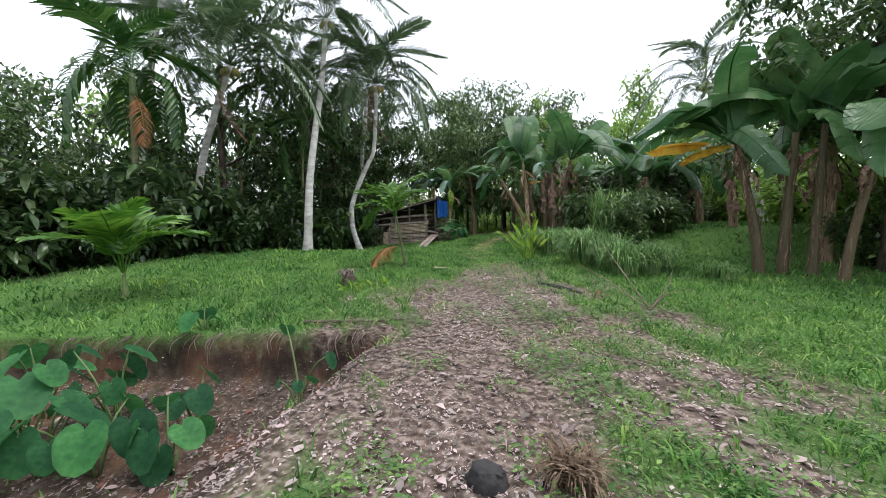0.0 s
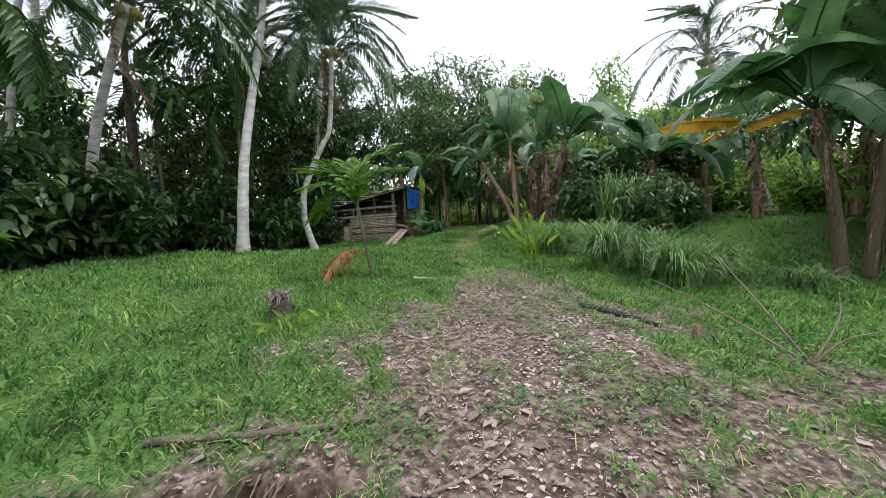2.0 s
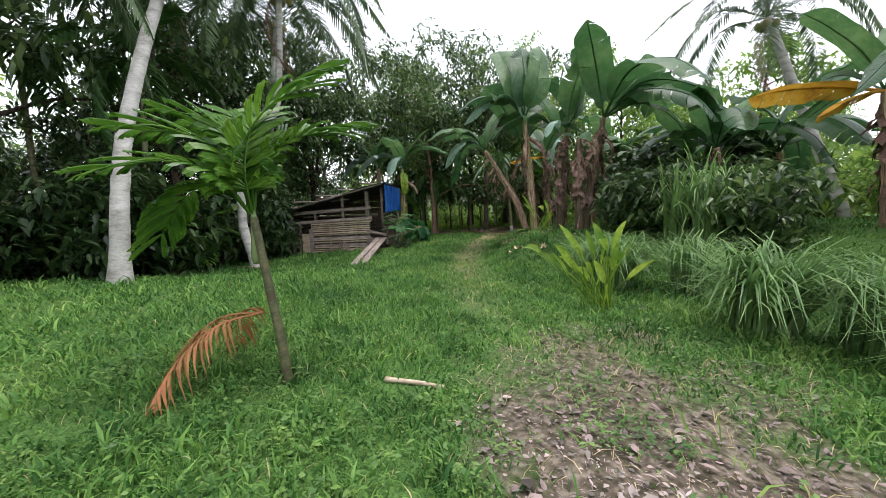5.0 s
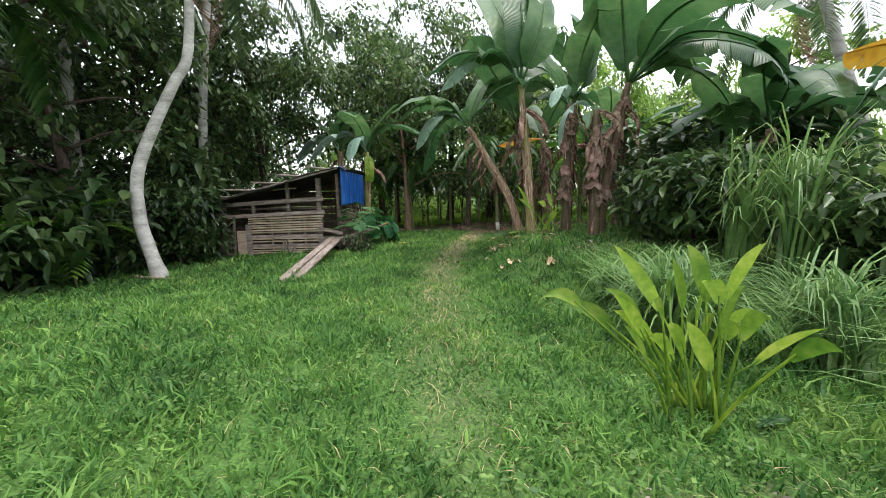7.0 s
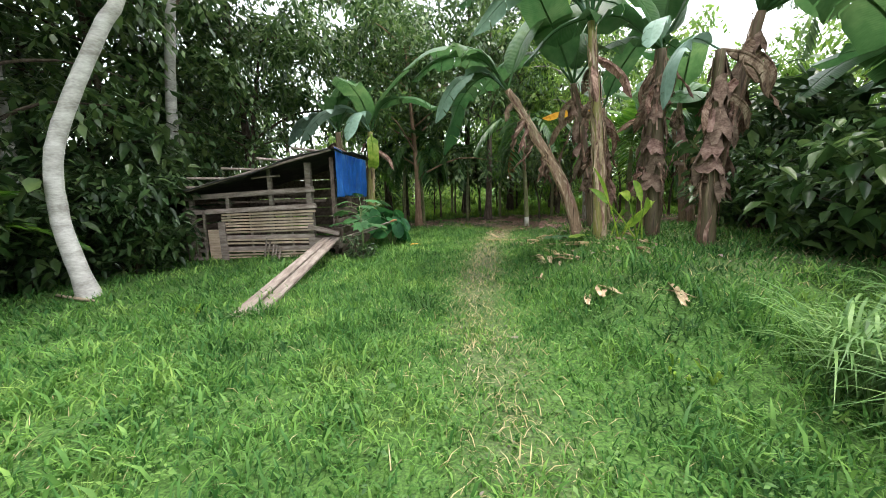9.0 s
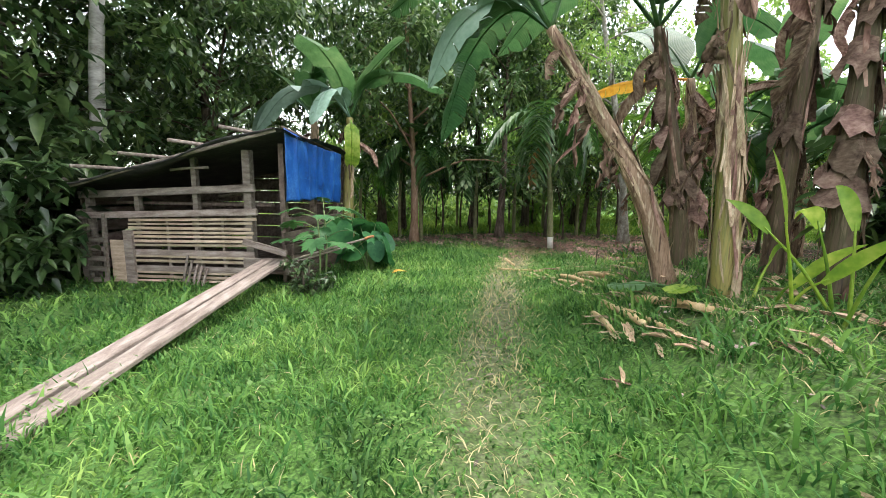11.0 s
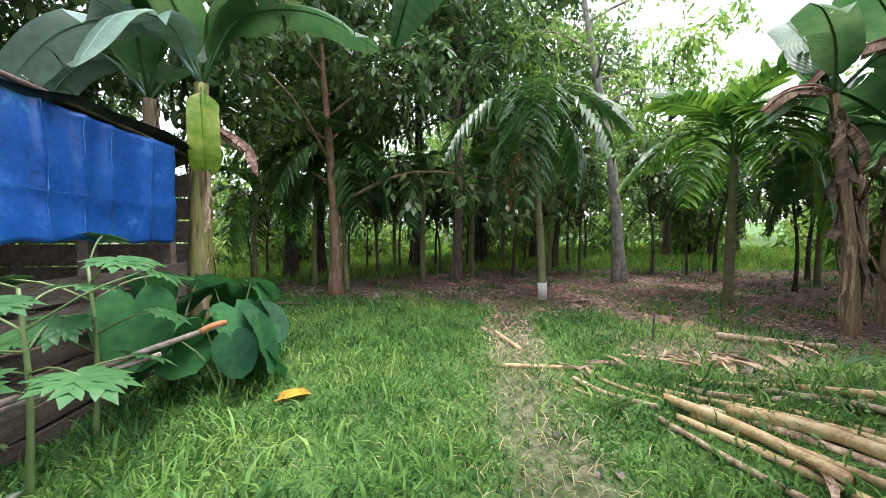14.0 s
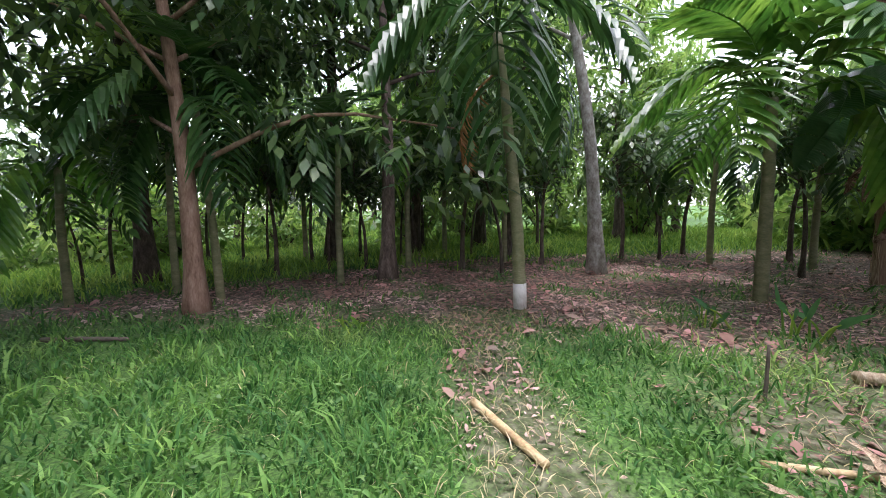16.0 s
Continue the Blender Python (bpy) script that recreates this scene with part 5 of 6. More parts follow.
def grass_clump(x, y, n, height, reach, seed, spread=0.3, width=0.026, label="tall arching lemon-grass clump", up=0.0, mat=None):
    t = thing("grass_clump", x, y, label, "grass", "tall grass clumps")
    rng = np.random.default_rng(seed)
    for k in range(12):
        co, faces = arcs(x, y, n // 12, height, reach, width, rng, spread, up=up)
        share("spray", fast_mesh("spray", co, faces, mat or M_TALLGRASS), t, Matrix.Identity(4))
    return t


for k, (gx, gy, gn, gh, gr) in enumerate(((4.15, 4.35, 640, 1.3, 1.15), (4.85, 3.8, 480, 1.2, 1.05), (5.0, 2.8, 400, 1.0, 0.95),
                                          (5.6, 3.4, 440, 1.0, 0.85), (3.1, 6.5, 620, 1.1, 1.0), (2.95, 7.5, 240, 0.8, 0.75), (4.2, 6.1, 300, 1.2, 0.9),
                                          (6.2, 4.6, 280, 0.8, 0.7), (3.8, 7.9, 220, 0.8, 0.7), (7.0, 3.0, 260, 0.5, 0.5))):
    grass_clump(gx, gy, gn, gh, gr, 100 + k, up=0.22)
for k, (gx, gy, gh) in enumerate(((5.0, 7.9, 2.0), (5.5, 8.4, 1.8), (4.75, 8.6, 1.6))):
    grass_clump(gx + 0.1, gy, 84, gh * 1.35, 1.15, 140 + k, 0.18, 0.042, "tall cane grass with broad upright blades", 0.2)


def ginger(x, y, n, h, seed, label, mat=None, size=0.5, rz=0.0):
    rnd = random.Random(seed)
    t = thing("ginger_plant", x, y, label, "herb", "broad-leaved herbs")
    for i in range(n):
        a, ln = rnd.uniform(0, 6.28), h * rnd.uniform(0.5, 1)
        foot = Vector((math.cos(a * 2.3) * 0.14, math.sin(a * 2.3) * 0.14, -0.03))
        lean = 0.05 + 1.1 * rnd.random() ** 1.3
        top = foot + Vector((math.cos(a) * lean * ln * 0.6, math.sin(a) * lean * ln * 0.6, ln * 0.62))
        link("stalk", *tube(bez([foot, foot.lerp(top, 0.5) + Vector((0, 0, 0.05)), top], 6), [0.014 - 0.0014 * j for j in range(7)], 6), M_BRIGHT, t, "", True)
        bag = Bag()
        d = (top - foot).normalized()
        bag.leaf(top - d * 0.05, d + Vector((math.cos(a) * 0.22, math.sin(a) * 0.22, 0.25)), Vector((math.cos(a + 1.6), math.sin(a + 1.6), 0.4)), size * rnd.uniform(0.75, 1.25), size * rnd.uniform(0.13, 0.19), 8, rnd.uniform(0.1, 0.75), 0.35, 0.75)
        bag.put("leaf", mat or M_BRIGHT, t, "", True)
    return t


ginger(2.56, 5.08, 26, 1.5, 201, "bright yellow-green ginger plant beside the trail", size=0.58)
ginger(2.35, 10.45, 5, 1.15, 202, "young bright green sucker at the banana clump", size=0.6)
ginger(2.15, 10.75, 3, 0.6, 203, "young bright green sucker at the banana clump", size=0.55)
ginger(-0.3, -0.5, 14, 0.26, 204, "small bright green rosette in the grass", size=0.34)
ginger(0.05, 0.05, 8, 0.24, 205, "small bright green rosette in the grass", size=0.28)
ginger(-3.5, 9.2, 5, 0.25, 206, "small yellow-green seedling in the grass", size=0.16)
ginger(-0.4, 17.6, 6, 0.3, 207, "small yellow-green seedling at the trail", size=0.2)
ginger(3.6, 16.4, 8, 0.5, 208, "low plant with pale broad leaves in the litter", size=0.3, mat=M_PAPAYA)
ginger(3.2, 16.9, 8, 0.4, 209, "low plant with pale broad leaves in the litter", size=0.3, mat=M_PAPAYA)
ginger(1.9, 7.7, 7, 0.25, 210, "small weedy seedling in the grass", size=0.14)
ginger(-4.6, -1.2, 6, 0.3, 211, "small yellow-green seedling in the grass", size=0.18)


def heart_leaf(size):
    """A taro leaf blade, hanging from its stalk at the notch."""
    v, f, uv = [(0, 0, 0)], [], [(0.5, 0.3)]
    n = 22
    for i in range(n):
        a = 2 * math.pi * i / n
        r = 0.42 + 0.2 * math.cos(a) + 0.3 * max(0, math.cos(a)) ** 5 - 0.24 * max(0, -math.cos(a)) ** 14
        px, py = math.cos(a) * r * size, math.sin(a) * r * size * 1.02
        v.append((px, py, -0.12 * size * (px / size) ** 2 + 0.16 * size * abs(py / size) - 0.05 * size * math.sin(a * 5) ** 2))
        uv.append((0.5 + 0.5 * math.sin(a), 0.5 + 0.5 * math.cos(a)))
    for i in range(n):
        f.append((0, 1 + i, 1 + (i + 1) % n))
    return v, f, uv


_tmp = link("leaf", *heart_leaf(0.42)[:2], M_COLO, smooth=True, uvs=heart_leaf(0.42)[2])
HEART = _tmp.data
bpy.data.objects.remove(_tmp)


def taro(x, y, leaves, h, size, seed, label, z=None):
    rnd = random.Random(seed)
    t = thing("taro_plant", x, y, label, "taro plant", "taro plants", z)
    for i in range(leaves):
        a = i * 2.4 + seed
        hh, rr = h * rnd.uniform(0.55, 1.05), h * rnd.uniform(0.2, 0.55)
        top = Vector((math.cos(a) * rr, math.sin(a) * rr, hh))
        link("stalk", *tube(bez([(0.02 * math.cos(a), 0.02 * math.sin(a), -0.05), top * 0.5 + Vector((0, 0, 0.12 * h)), top], 6), [0.014 - 0.0012 * j for j in range(7)], 5), M_GREENSTALK, t, "", True)
        share("leaf", HEART, t, Matrix.Translation(top) @ pose(0, 0, 0, rnd.uniform(-22, 22), rnd.uniform(25, 72), math.degrees(a) + rnd.uniform(-30, 30)) @ Matrix.Scale(size * rnd.uniform(0.65, 1.15), 4))
    return t


for k, (tx, ty, tn, th, ts) in enumerate(((-0.55, -5.2, 7, 0.75, 0.95), (-0.15, -5.05, 6, 0.7, 0.85), (-1.15, -5.05, 6, 0.8, 0.9), (0.42, -4.85, 5, 0.55, 0.7), (-0.75, -4.5, 6, 0.75, 0.8),
                                          (0.1, -4.3, 4, 0.5, 0.6), (-1.7, -4.6, 6, 0.75, 0.8), (0.9, -3.75, 3, 0.35, 0.45), (0.6, -3.35, 2, 0.75, 0.55), (0.35, -4.9, 3, 0.25, 0.65), (-1.0, -3.2, 3, 0.3, 0.6))):
    taro(tx, ty, tn, th, ts, 300 + k, "taro plant with heart-shaped leaves in the hollow")
taro(-2.35, 15.15, 8, 0.85, 1.5, 320, "large taro plant with broad leaves beside the shed")
taro(-2.15, 14.6, 6, 0.6, 1.25, 321, "large taro plant with broad leaves beside the shed")
taro(-2.7, 14.7, 5, 0.95, 1.3, 322, "large taro plant with broad leaves beside the shed")


def palmate(size):
    """A papaya leaf: seven lobed fingers round its stalk."""
    bag = Bag()
    for k in range(7):
        a = (k - 3) * 0.72
        ln = size * (0.55 - 0.05 * abs(k - 3))
        bag.leaf((0, 0, 0), (math.cos(a), math.sin(a), 0.05), (0, 0, 1), ln, ln * 0.42, 4, 0.18, 0.1, 0.75)
        for sgn in (-1, 1):
            b = a + sgn * 0.55
            q = Vector((math.cos(a), math.sin(a), 0)) * ln * 0.42
            bag.leaf(q, (math.cos(b), math.sin(b), 0), (0, 0, 1), ln * 0.42, ln * 0.2, 3, 0.2, 0.1, 0.75)
    return bag


_tmp = palmate(0.5).put("leaf", M_PAPAYA)
PALMATE = _tmp.data
bpy.data.objects.remove(_tmp)


def papaya(x, y, h, n, seed, label, size=1.0):
    rnd = random.Random(seed)
    t = thing("papaya_plant", x, y, label, "papaya plant", "papaya plants")
    line = bez([(0, 0, -0.05), (0.03, 0.02, h * 0.5), (-0.02, 0.05, h)], 10)
    link("stem", *tube(line, [0.02 - 0.001 * i for i in range(11)], 7), M_GREENSTALK, t, "", True)
    for i in range(n):
        u = 0.45 + 0.55 * (i + 1) / n
        p = line[int(u * 10)]
        a, ln = i * 2.4 + seed, rnd.uniform(0.3, 0.55) * size
        e = p + Vector((math.cos(a) * ln, math.sin(a) * ln, ln * rnd.uniform(0.1, 0.6)))
        link("petiole", *tube(bez([p, p.lerp(e, 0.5) + Vector((0, 0, 0.04)), e], 5), 0.007, 5), M_GREENSTALK, t, "", True)
        share("leaf", PALMATE, t, Matrix.Translation(e) @ pose(0, 0, 0, rnd.uniform(-12, 12), rnd.uniform(5, 30), math.degrees(a)) @ Matrix.Scale(size * rnd.uniform(0.8, 1.15), 4))
    return t


papaya(-2.55, 13.35, 1.15, 11, 5, "young papaya plant with lobed leaves beside the shed")
papaya(-2.75, 14.0, 1.2, 9, 8, "young papaya plant with lobed leaves beside the shed")
weed_bush = bush(-2.45, 12.75, 0.5, 0.4, "small grey-green weedy shrub at the ramp", 46, leaf=M_BUSH, size=0.09, n=500)


# ---- the shed ----
def shed():
    t = thing("animal_shed", -5.2, 14.6, "weathered timber and bamboo animal shed with a blue tarpaulin side", "shed", z=0)
    rnd = random.Random(4)

    def board(name, c, size, mat=M_WOOD, **kw):
        c = (c[0] + 5.2, c[1] - 14.6, c[2])
        return Bag().box((0, 0, 0), size).put(name, mat, t, kw.pop("label", ""), m=Matrix.Translation(c) @ pose(0, 0, 0, kw.get("rx", 0), kw.get("ry", 0), kw.get("rz", 0)))

    def log(name, a, b, r, mat=M_WOOD, label=""):
        o = Vector((5.2, -14.6, 0))
        p, q = Vector(a) + o, Vector(b) + o
        return link(name, *tube(bez([p, p.lerp(q, 0.5) + Vector((0, 0, 0.01)), q], 6), [r * (1 - 0.03 * i) for i in range(7)], 8, 0.12, rnd), mat, t, label, True)

    tilt = -2.6
    # front frame: posts and rails
    board("post", (-7.02, 13.48, 0.28), (0.12, 0.1, 1.5))
    board("post", (-6.88, 13.52, 0.5), (0.1, 0.09, 1.75))
    board("post", (-6.08, 13.44, 0.14), (0.17, 0.05, 1.1), label="broad grey plank post")
    board("post", (-5.9, 13.52, 0.95), (0.09, 0.08, 0.72))
    board("post", (-4.78, 13.53, 0.92), (0.09, 0.08, 2.15))
    board("post", (-3.8, 13.52, 0.94), (0.13, 0.11, 2.2))
    board("rail", (-5.32, 13.44, 1.36), (3.35, 0.05, 0.12), ry=tilt)
    board("rail", (-5.32, 13.43, 0.99), (3.4, 0.05, 0.11), ry=tilt * 0.85)
    # bamboo slats of the front wall
    z = -0.16
    k = 0
    while z < 0.94:
        wide = k in (3, 6)
        h = 0.1 if wide else rnd.uniform(0.035, 0.05)
        board("slat", (-4.9 + rnd.uniform(-0.03, 0.03), 13.47 + rnd.uniform(-0.006, 0.006), z), (2.36 + rnd.uniform(-0.06, 0.06), 0.022, h), M_WOOD if wide else M_SLAT, ry=tilt * 0.45 + rnd.uniform(-0.5, 0.5))
        z += h + rnd.uniform(0.022, 0.036)
        k += 1
    for sx in (-5.35, -4.82, -4.3):
        board("batten", (sx, 13.505, 0.42), (0.05, 0.03, 1.1))
    # short stakes that lean on the wall
    for sx, sh in ((-4.98, 0.5), (-4.9, 0.42), (-4.8, 0.36), (-4.72, 0.33), (-4.62, 0.3)):
        log("stake", (sx, 13.32, -0.24), (sx + 0.04, 13.43, -0.2 + sh), 0.025)
    # little gate and its ladder-like rungs
    board("gate_panel", (-6.34, 13.47, 0.1), (0.3, 0.025, 0.82), M_SLAT, label="pale plywood gate panel")
    board("upright", (-6.86, 13.4, 0.2), (0.05, 0.05, 1.1))
    board("upright", (-6.52, 13.4, 0.3), (0.05, 0.05, 1.35), ry=3)
    for rz_ in (-0.2, 0.0, 0.18, 0.36, 0.52):
        board("rung", (-6.69, 13.38, rz_), (0.36, 0.03, 0.085), ry=rnd.uniform(-3, 3))
    # inside: floor, back and side boards
    for i in range(9):
        board("floor_board", (-5.2, 13.7 + i * 0.26, 0.02), (3.9, 0.24, 0.03), M_WOOD_DARK)
    for i in range(7):
        board("back_board", (-5.1, 16.0, 0.2 + i * 0.27), (4.0, 0.03, 0.25), M_WOOD_DARK)
    for i in range(6):
        board("side_board", (-7.05, 14.75, 0.0 + i * 0.24), (0.03, 2.5, 0.2), M_WOOD_DARK)
    for i in range(5):
        board("side_board", (-3.2 + rnd.uniform(-0.02, 0.02), 14.65, -0.02 + i * 0.22), (0.03, 2.3, 0.19), M_WOOD_DARK, rx=rnd.uniform(-1, 1))
    for py in (13.62, 14.6, 15.6):
        board("post", (-3.25, py, 1.0), (0.09, 0.09, 2.3), M_WOOD_DARK)
    board("post", (-7.05, 15.95, 0.6), (0.1, 0.1, 1.6), M_WOOD_DARK)
    board("trough_rail", (-5.0, 13.7, 1.16), (3.0, 0.1, 0.05), M_WOOD_DARK)
    for sx in (-6.5, -5.5, -4.4):
        log("crosspiece", (sx, 13.6, 1.3), (sx + 0.5, 13.62, 1.34), 0.03, M_WOOD_DARK)
    log("crosspiece", (-5.2, 13.5, 1.72), (-4.5, 13.5, 1.76), 0.025)
    # sloping roof of old dark sheeting on poles
    v, f = [], []
    nx, ny = 20, 10
    for j in range(ny + 1):
        for i in range(nx + 1):
            u = i / nx
            x = -7.65 + 4.62 * u
            y = 13.05 + 3.3 * j / ny
            zz = 1.24 + 1.08 * u + 0.03 * math.sin(9 * u + j) + 0.025 * math.sin(j * 2.2 + i * 0.9) - 0.05 * j / ny
            v.append(Vector((x + 5.2, y - 14.6, zz)))
    n0 = len(v)
    v += [q - Vector((0, 0, 0.025)) for q in v]
    for j in range(ny):
        for i in range(nx):
            a = j * (nx + 1) + i
            f.append((a, a + 1, a + nx + 2, a + nx + 1))
            f.append((n0 + a + nx + 1, n0 + a + nx + 2, n0 + a + 1, n0 + a))
    for i in range(nx):
        f.append((n0 + i, n0 + i + 1, i + 1, i))
    link("roof", v, f, M_ROOF, t, "sagging black roof sheeting", True)
    for i, u in enumerate((0.04, 0.2, 0.38, 0.56, 0.74, 0.92)):
        x = -7.65 + 4.62 * u
        log("roof_pole", (x - 0.45, 12.75 + 0.05 * i, 1.33 + 1.08 * u), (x + 0.3, 16.3, 1.3 + 1.08 * u), 0.03)
    log("eave_pole", (-7.75, 13.12, 1.2), (-3.05, 13.12, 2.28), 0.035)
    # the blue tarpaulin on the open side
    v, f, uv = [], [], []
    nu, nv = 52, 28
    folds = (0.16, 0.34, 0.5, 0.62, 0.83)

    def tarp_x(a, b):
        return -3.08 + 0.009 * math.sin(a * 19 + b * 4) + 0.03 * math.sin(a * 7 + 1.3 * b) * (1 - b * 0.5) + 0.006 * math.sin(b * 9 + a * 6) + 0.002 * math.sin(a * 47 + b * 29) + sum(0.026 * max(0, 1 - abs(a - q) * 30) for q in folds) + 0.006 * max(0, 1 - abs(b - 0.36) * 18)

    def tarp_at(a, b, out=0.0):
        top_z, low_z = 2.36 - 0.18 * a - 0.05 * math.sin(a * math.pi), 1.22 + 0.03 * math.sin(5 * a) + 0.012 * math.sin(31 * a)
        return Vector((tarp_x(a, b) + out + 5.2, 13.4 + 2.1 * a - 0.1 * a * (1 - b) - 14.6, low_z + (top_z - low_z) * b))

    for j in range(nv + 1):
        for i in range(nu + 1):
            a, b = i / nu, j / nv
            v.append(tarp_at(a, b))
            uv.append((a, b))
    for j in range(nv):
        for i in range(nu):
            a = j * (nu + 1) + i
            f.append((a, a + 1, a + nu + 2, a + nu + 1))
    tarp = link("tarpaulin", v, f, M_TARP, t, "creased bright blue plastic tarpaulin", True, uv)
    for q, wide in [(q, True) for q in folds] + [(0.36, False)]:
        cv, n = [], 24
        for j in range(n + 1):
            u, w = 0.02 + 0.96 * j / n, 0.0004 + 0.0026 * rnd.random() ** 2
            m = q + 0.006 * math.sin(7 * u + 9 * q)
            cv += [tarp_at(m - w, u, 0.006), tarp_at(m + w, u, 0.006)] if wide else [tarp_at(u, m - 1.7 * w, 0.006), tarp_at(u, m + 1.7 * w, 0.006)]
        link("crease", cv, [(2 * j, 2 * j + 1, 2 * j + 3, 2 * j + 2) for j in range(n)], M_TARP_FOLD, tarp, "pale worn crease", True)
    solid = tarp.modifiers.new("thickness", "SOLIDIFY")
    solid.thickness = 0.004
    log("tarp_pole", (-3.1, 13.4, 2.37), (-3.15, 15.9, 2.14), 0.022, M_WOOD_DARK)
    # low timber boxing beside the front corner
    board("box_board", (-3.42, 13.28, 0.24), (0.72, 0.05, 0.17))
    board("box_board", (-3.42, 13.3, 0.5), (0.76, 0.05, 0.1), ry=13)
    board("box_board", (-3.06, 13.7, 0.18), (0.05, 0.8, 0.22))
    for i in range(4):
        board("box_board", (-3.04, 14.2 + 0.02 * i, -0.1 + 0.19 * i), (0.04, 1.6, 0.16), M_WOOD_DARK, rx=rnd.uniform(-2, 2))
    log("prop_pole", (-3.0, 13.35, 0.3), (-1.95, 14.2, 0.62), 0.022)
    log("cut_end", (-2.06, 14.11, 0.59), (-1.93, 14.22, 0.63), 0.026, M_DEADFROND)
    log("prop_pole", (-3.0, 13.5, 0.25), (-2.2, 13.9, 0.5), 0.02)
    return t


shed()


def ramp_plank(x0, y0, z0, x1, y1, z1, w, label):
    a, b = Vector((x0, y0, z0)), Vector((x1, y1, z1))
    d = b - a
    ob = Bag().box((0, 0, 0), (d.length, w, 0.045), bevel=0.008).put("plank", M_WOOD)
    ob.matrix_basis = Matrix.Translation((a + b) / 2) @ d.to_track_quat("X", "Z").to_matrix().to_4x4()
    tagged(ob, label, "plank", "ramp planks")


ramp_plank(-2.72, 9.1, -0.1, -3.36, 13.32, 0.31, 0.18, "long weathered plank leaning up to the shed")
ramp_plank(-2.5, 9.2, -0.1, -3.14, 13.32, 0.31, 0.19, "long weathered plank leaning up to the shed")


def stick(name, pts, r, mat, label, cat="branch", group="", r1=0.5):
    o = Vector(pts[0])
    line = [q - o for q in bez(pts, 12)]
    v, f = tube(line, [r * (1 - (1 - r1) * i / 12) for i in range(13)], 8, 0.14)
    ob = link(name, v, f, mat, smooth=True)
    ob.location = o
    return tagged(ob, label, cat, group)


def lying(x0, y0, x1, y1, r, mat, label, name="cut_cane", cat="cut cane", group="felled banana stems", lift=0.0, r1=0.75, bend=0.05):
    mx, my = (x0 + x1) / 2 + bend, (y0 + y1) / 2
    return stick(name, [(x0, y0, ground_z(x0, y0) + r + lift), (mx, my, ground_z(mx, my) + r + lift), (x1, y1, ground_z(x1, y1) + r * 0.9 + lift)], r, mat, label, cat, group, r1)


rp = random.Random(9)
for k, (ax, ay, bx, by) in enumerate(((1.1, 13.75, 1.28, 12.5), (1.2, 13.7, 1.4, 12.4), (1.28, 13.65, 1.5, 12.35), (1.38, 13.72, 1.56, 12.5), (1.48, 13.6, 1.66, 12.45), (1.6, 13.75, 1.72, 12.5), (1.72, 13.6, 1.84, 12.4), (1.84, 13.5, 1.98, 12.6),
                                      (0.63, 14.52, 1.02, 13.98), (0.82, 14.5, 1.18, 13.85), (1.06, 14.51, 1.37, 13.73), (1.25, 14.3, 1.5, 13.6), (1.47, 14.1, 1.69, 13.44), (1.62, 14.2, 1.9, 13.5), (1.45, 11.6, 1.6, 10.6), (1.7, 11.4, 1.98, 10.6), (1.82, 11.2, 2.2, 10.45), (1.3, 12.5, 1.4, 11.9))):
    lying(ax, ay, bx, by, rp.uniform(0.015, 0.028), M_FELLED if k % 3 else M_HUSK, "felled straw-coloured banana stem lying in the grass", lift=rp.uniform(-0.016, 0.008), bend=rp.uniform(-0.03, 0.03))
lying(0.24, 14.88, 1.05, 14.74, 0.022, M_FELLED, "felled straw-coloured stem across the grass", bend=0.0)
lying(1.5, 15.1, 2.3, 14.6, 0.018, M_FELLED, "felled straw-coloured stem across the grass")
for ax, ay, bx, by, cr in ((1.36, 11.82, 1.47, 10.95, 0.036), (1.59, 11.52, 1.84, 10.72, 0.04), (1.24, 11.67, 1.27, 11.03, 0.03), (1.41, 13.52, 1.55, 12.6, 0.036), (1.25, 13.9, 1.36, 12.81, 0.034)):
    lying(ax, ay, bx, by, cr, M_FELLED, "thick straw-coloured felled stem lying on the pile", lift=0.01, bend=0.02, r1=0.85)
lying(2.45, 6.6, 2.3, 6.1, 0.012, M_CHAR, "thin black stick lying in the grass", "stick", "stick", "", r1=0.8)
lying(0.4, 15.95, 0.56, 15.32, 0.026, M_FELLED, "short pale log lying on the trail", "log", "log", "", bend=0.0, r1=0.85)
lying(-7.0, 10.4, -5.6, 9.9, 0.03, M_SLAT, "pale broken pole beside the palm foot", "pole", "pole", "")
lying(0.1, -2.55, 1.4, -2.0, 0.028, M_TWIG, "dark fallen branch at the edge of the hollow", "branch", "branch", "", bend=0.15)
lying(3.4, 1.0, 3.95, 0.42, 0.05, M_CHAR, "charred rotting log in the litter", "log", "log", "", r1=0.55, bend=0.06, lift=-0.03)
lying(3.14, 1.1, 3.6, 0.75, 0.035, M_CHAR, "charred broken branch beside the log", "log", "log", "", r1=0.5)
lying(0.35, 2.55, 0.85, 2.5, 0.022, M_SLAT, "short pale stick on the track", "stick", "stick", "")
lying(1.9, -2.6, 2.3, -2.1, 0.012, M_TWIG, "thin dry stick in the litter", "stick", "stick", "")
lying(-3.6, 18.6, -2.6, 18.2, 0.03, M_TWIG, "dry fallen branch in the shade", "branch", "branch", "")
lying(2.9, 15.6, 3.9, 15.2, 0.045, M_HUSK, "pale fallen log at the edge of the litter", "log", "log", "")


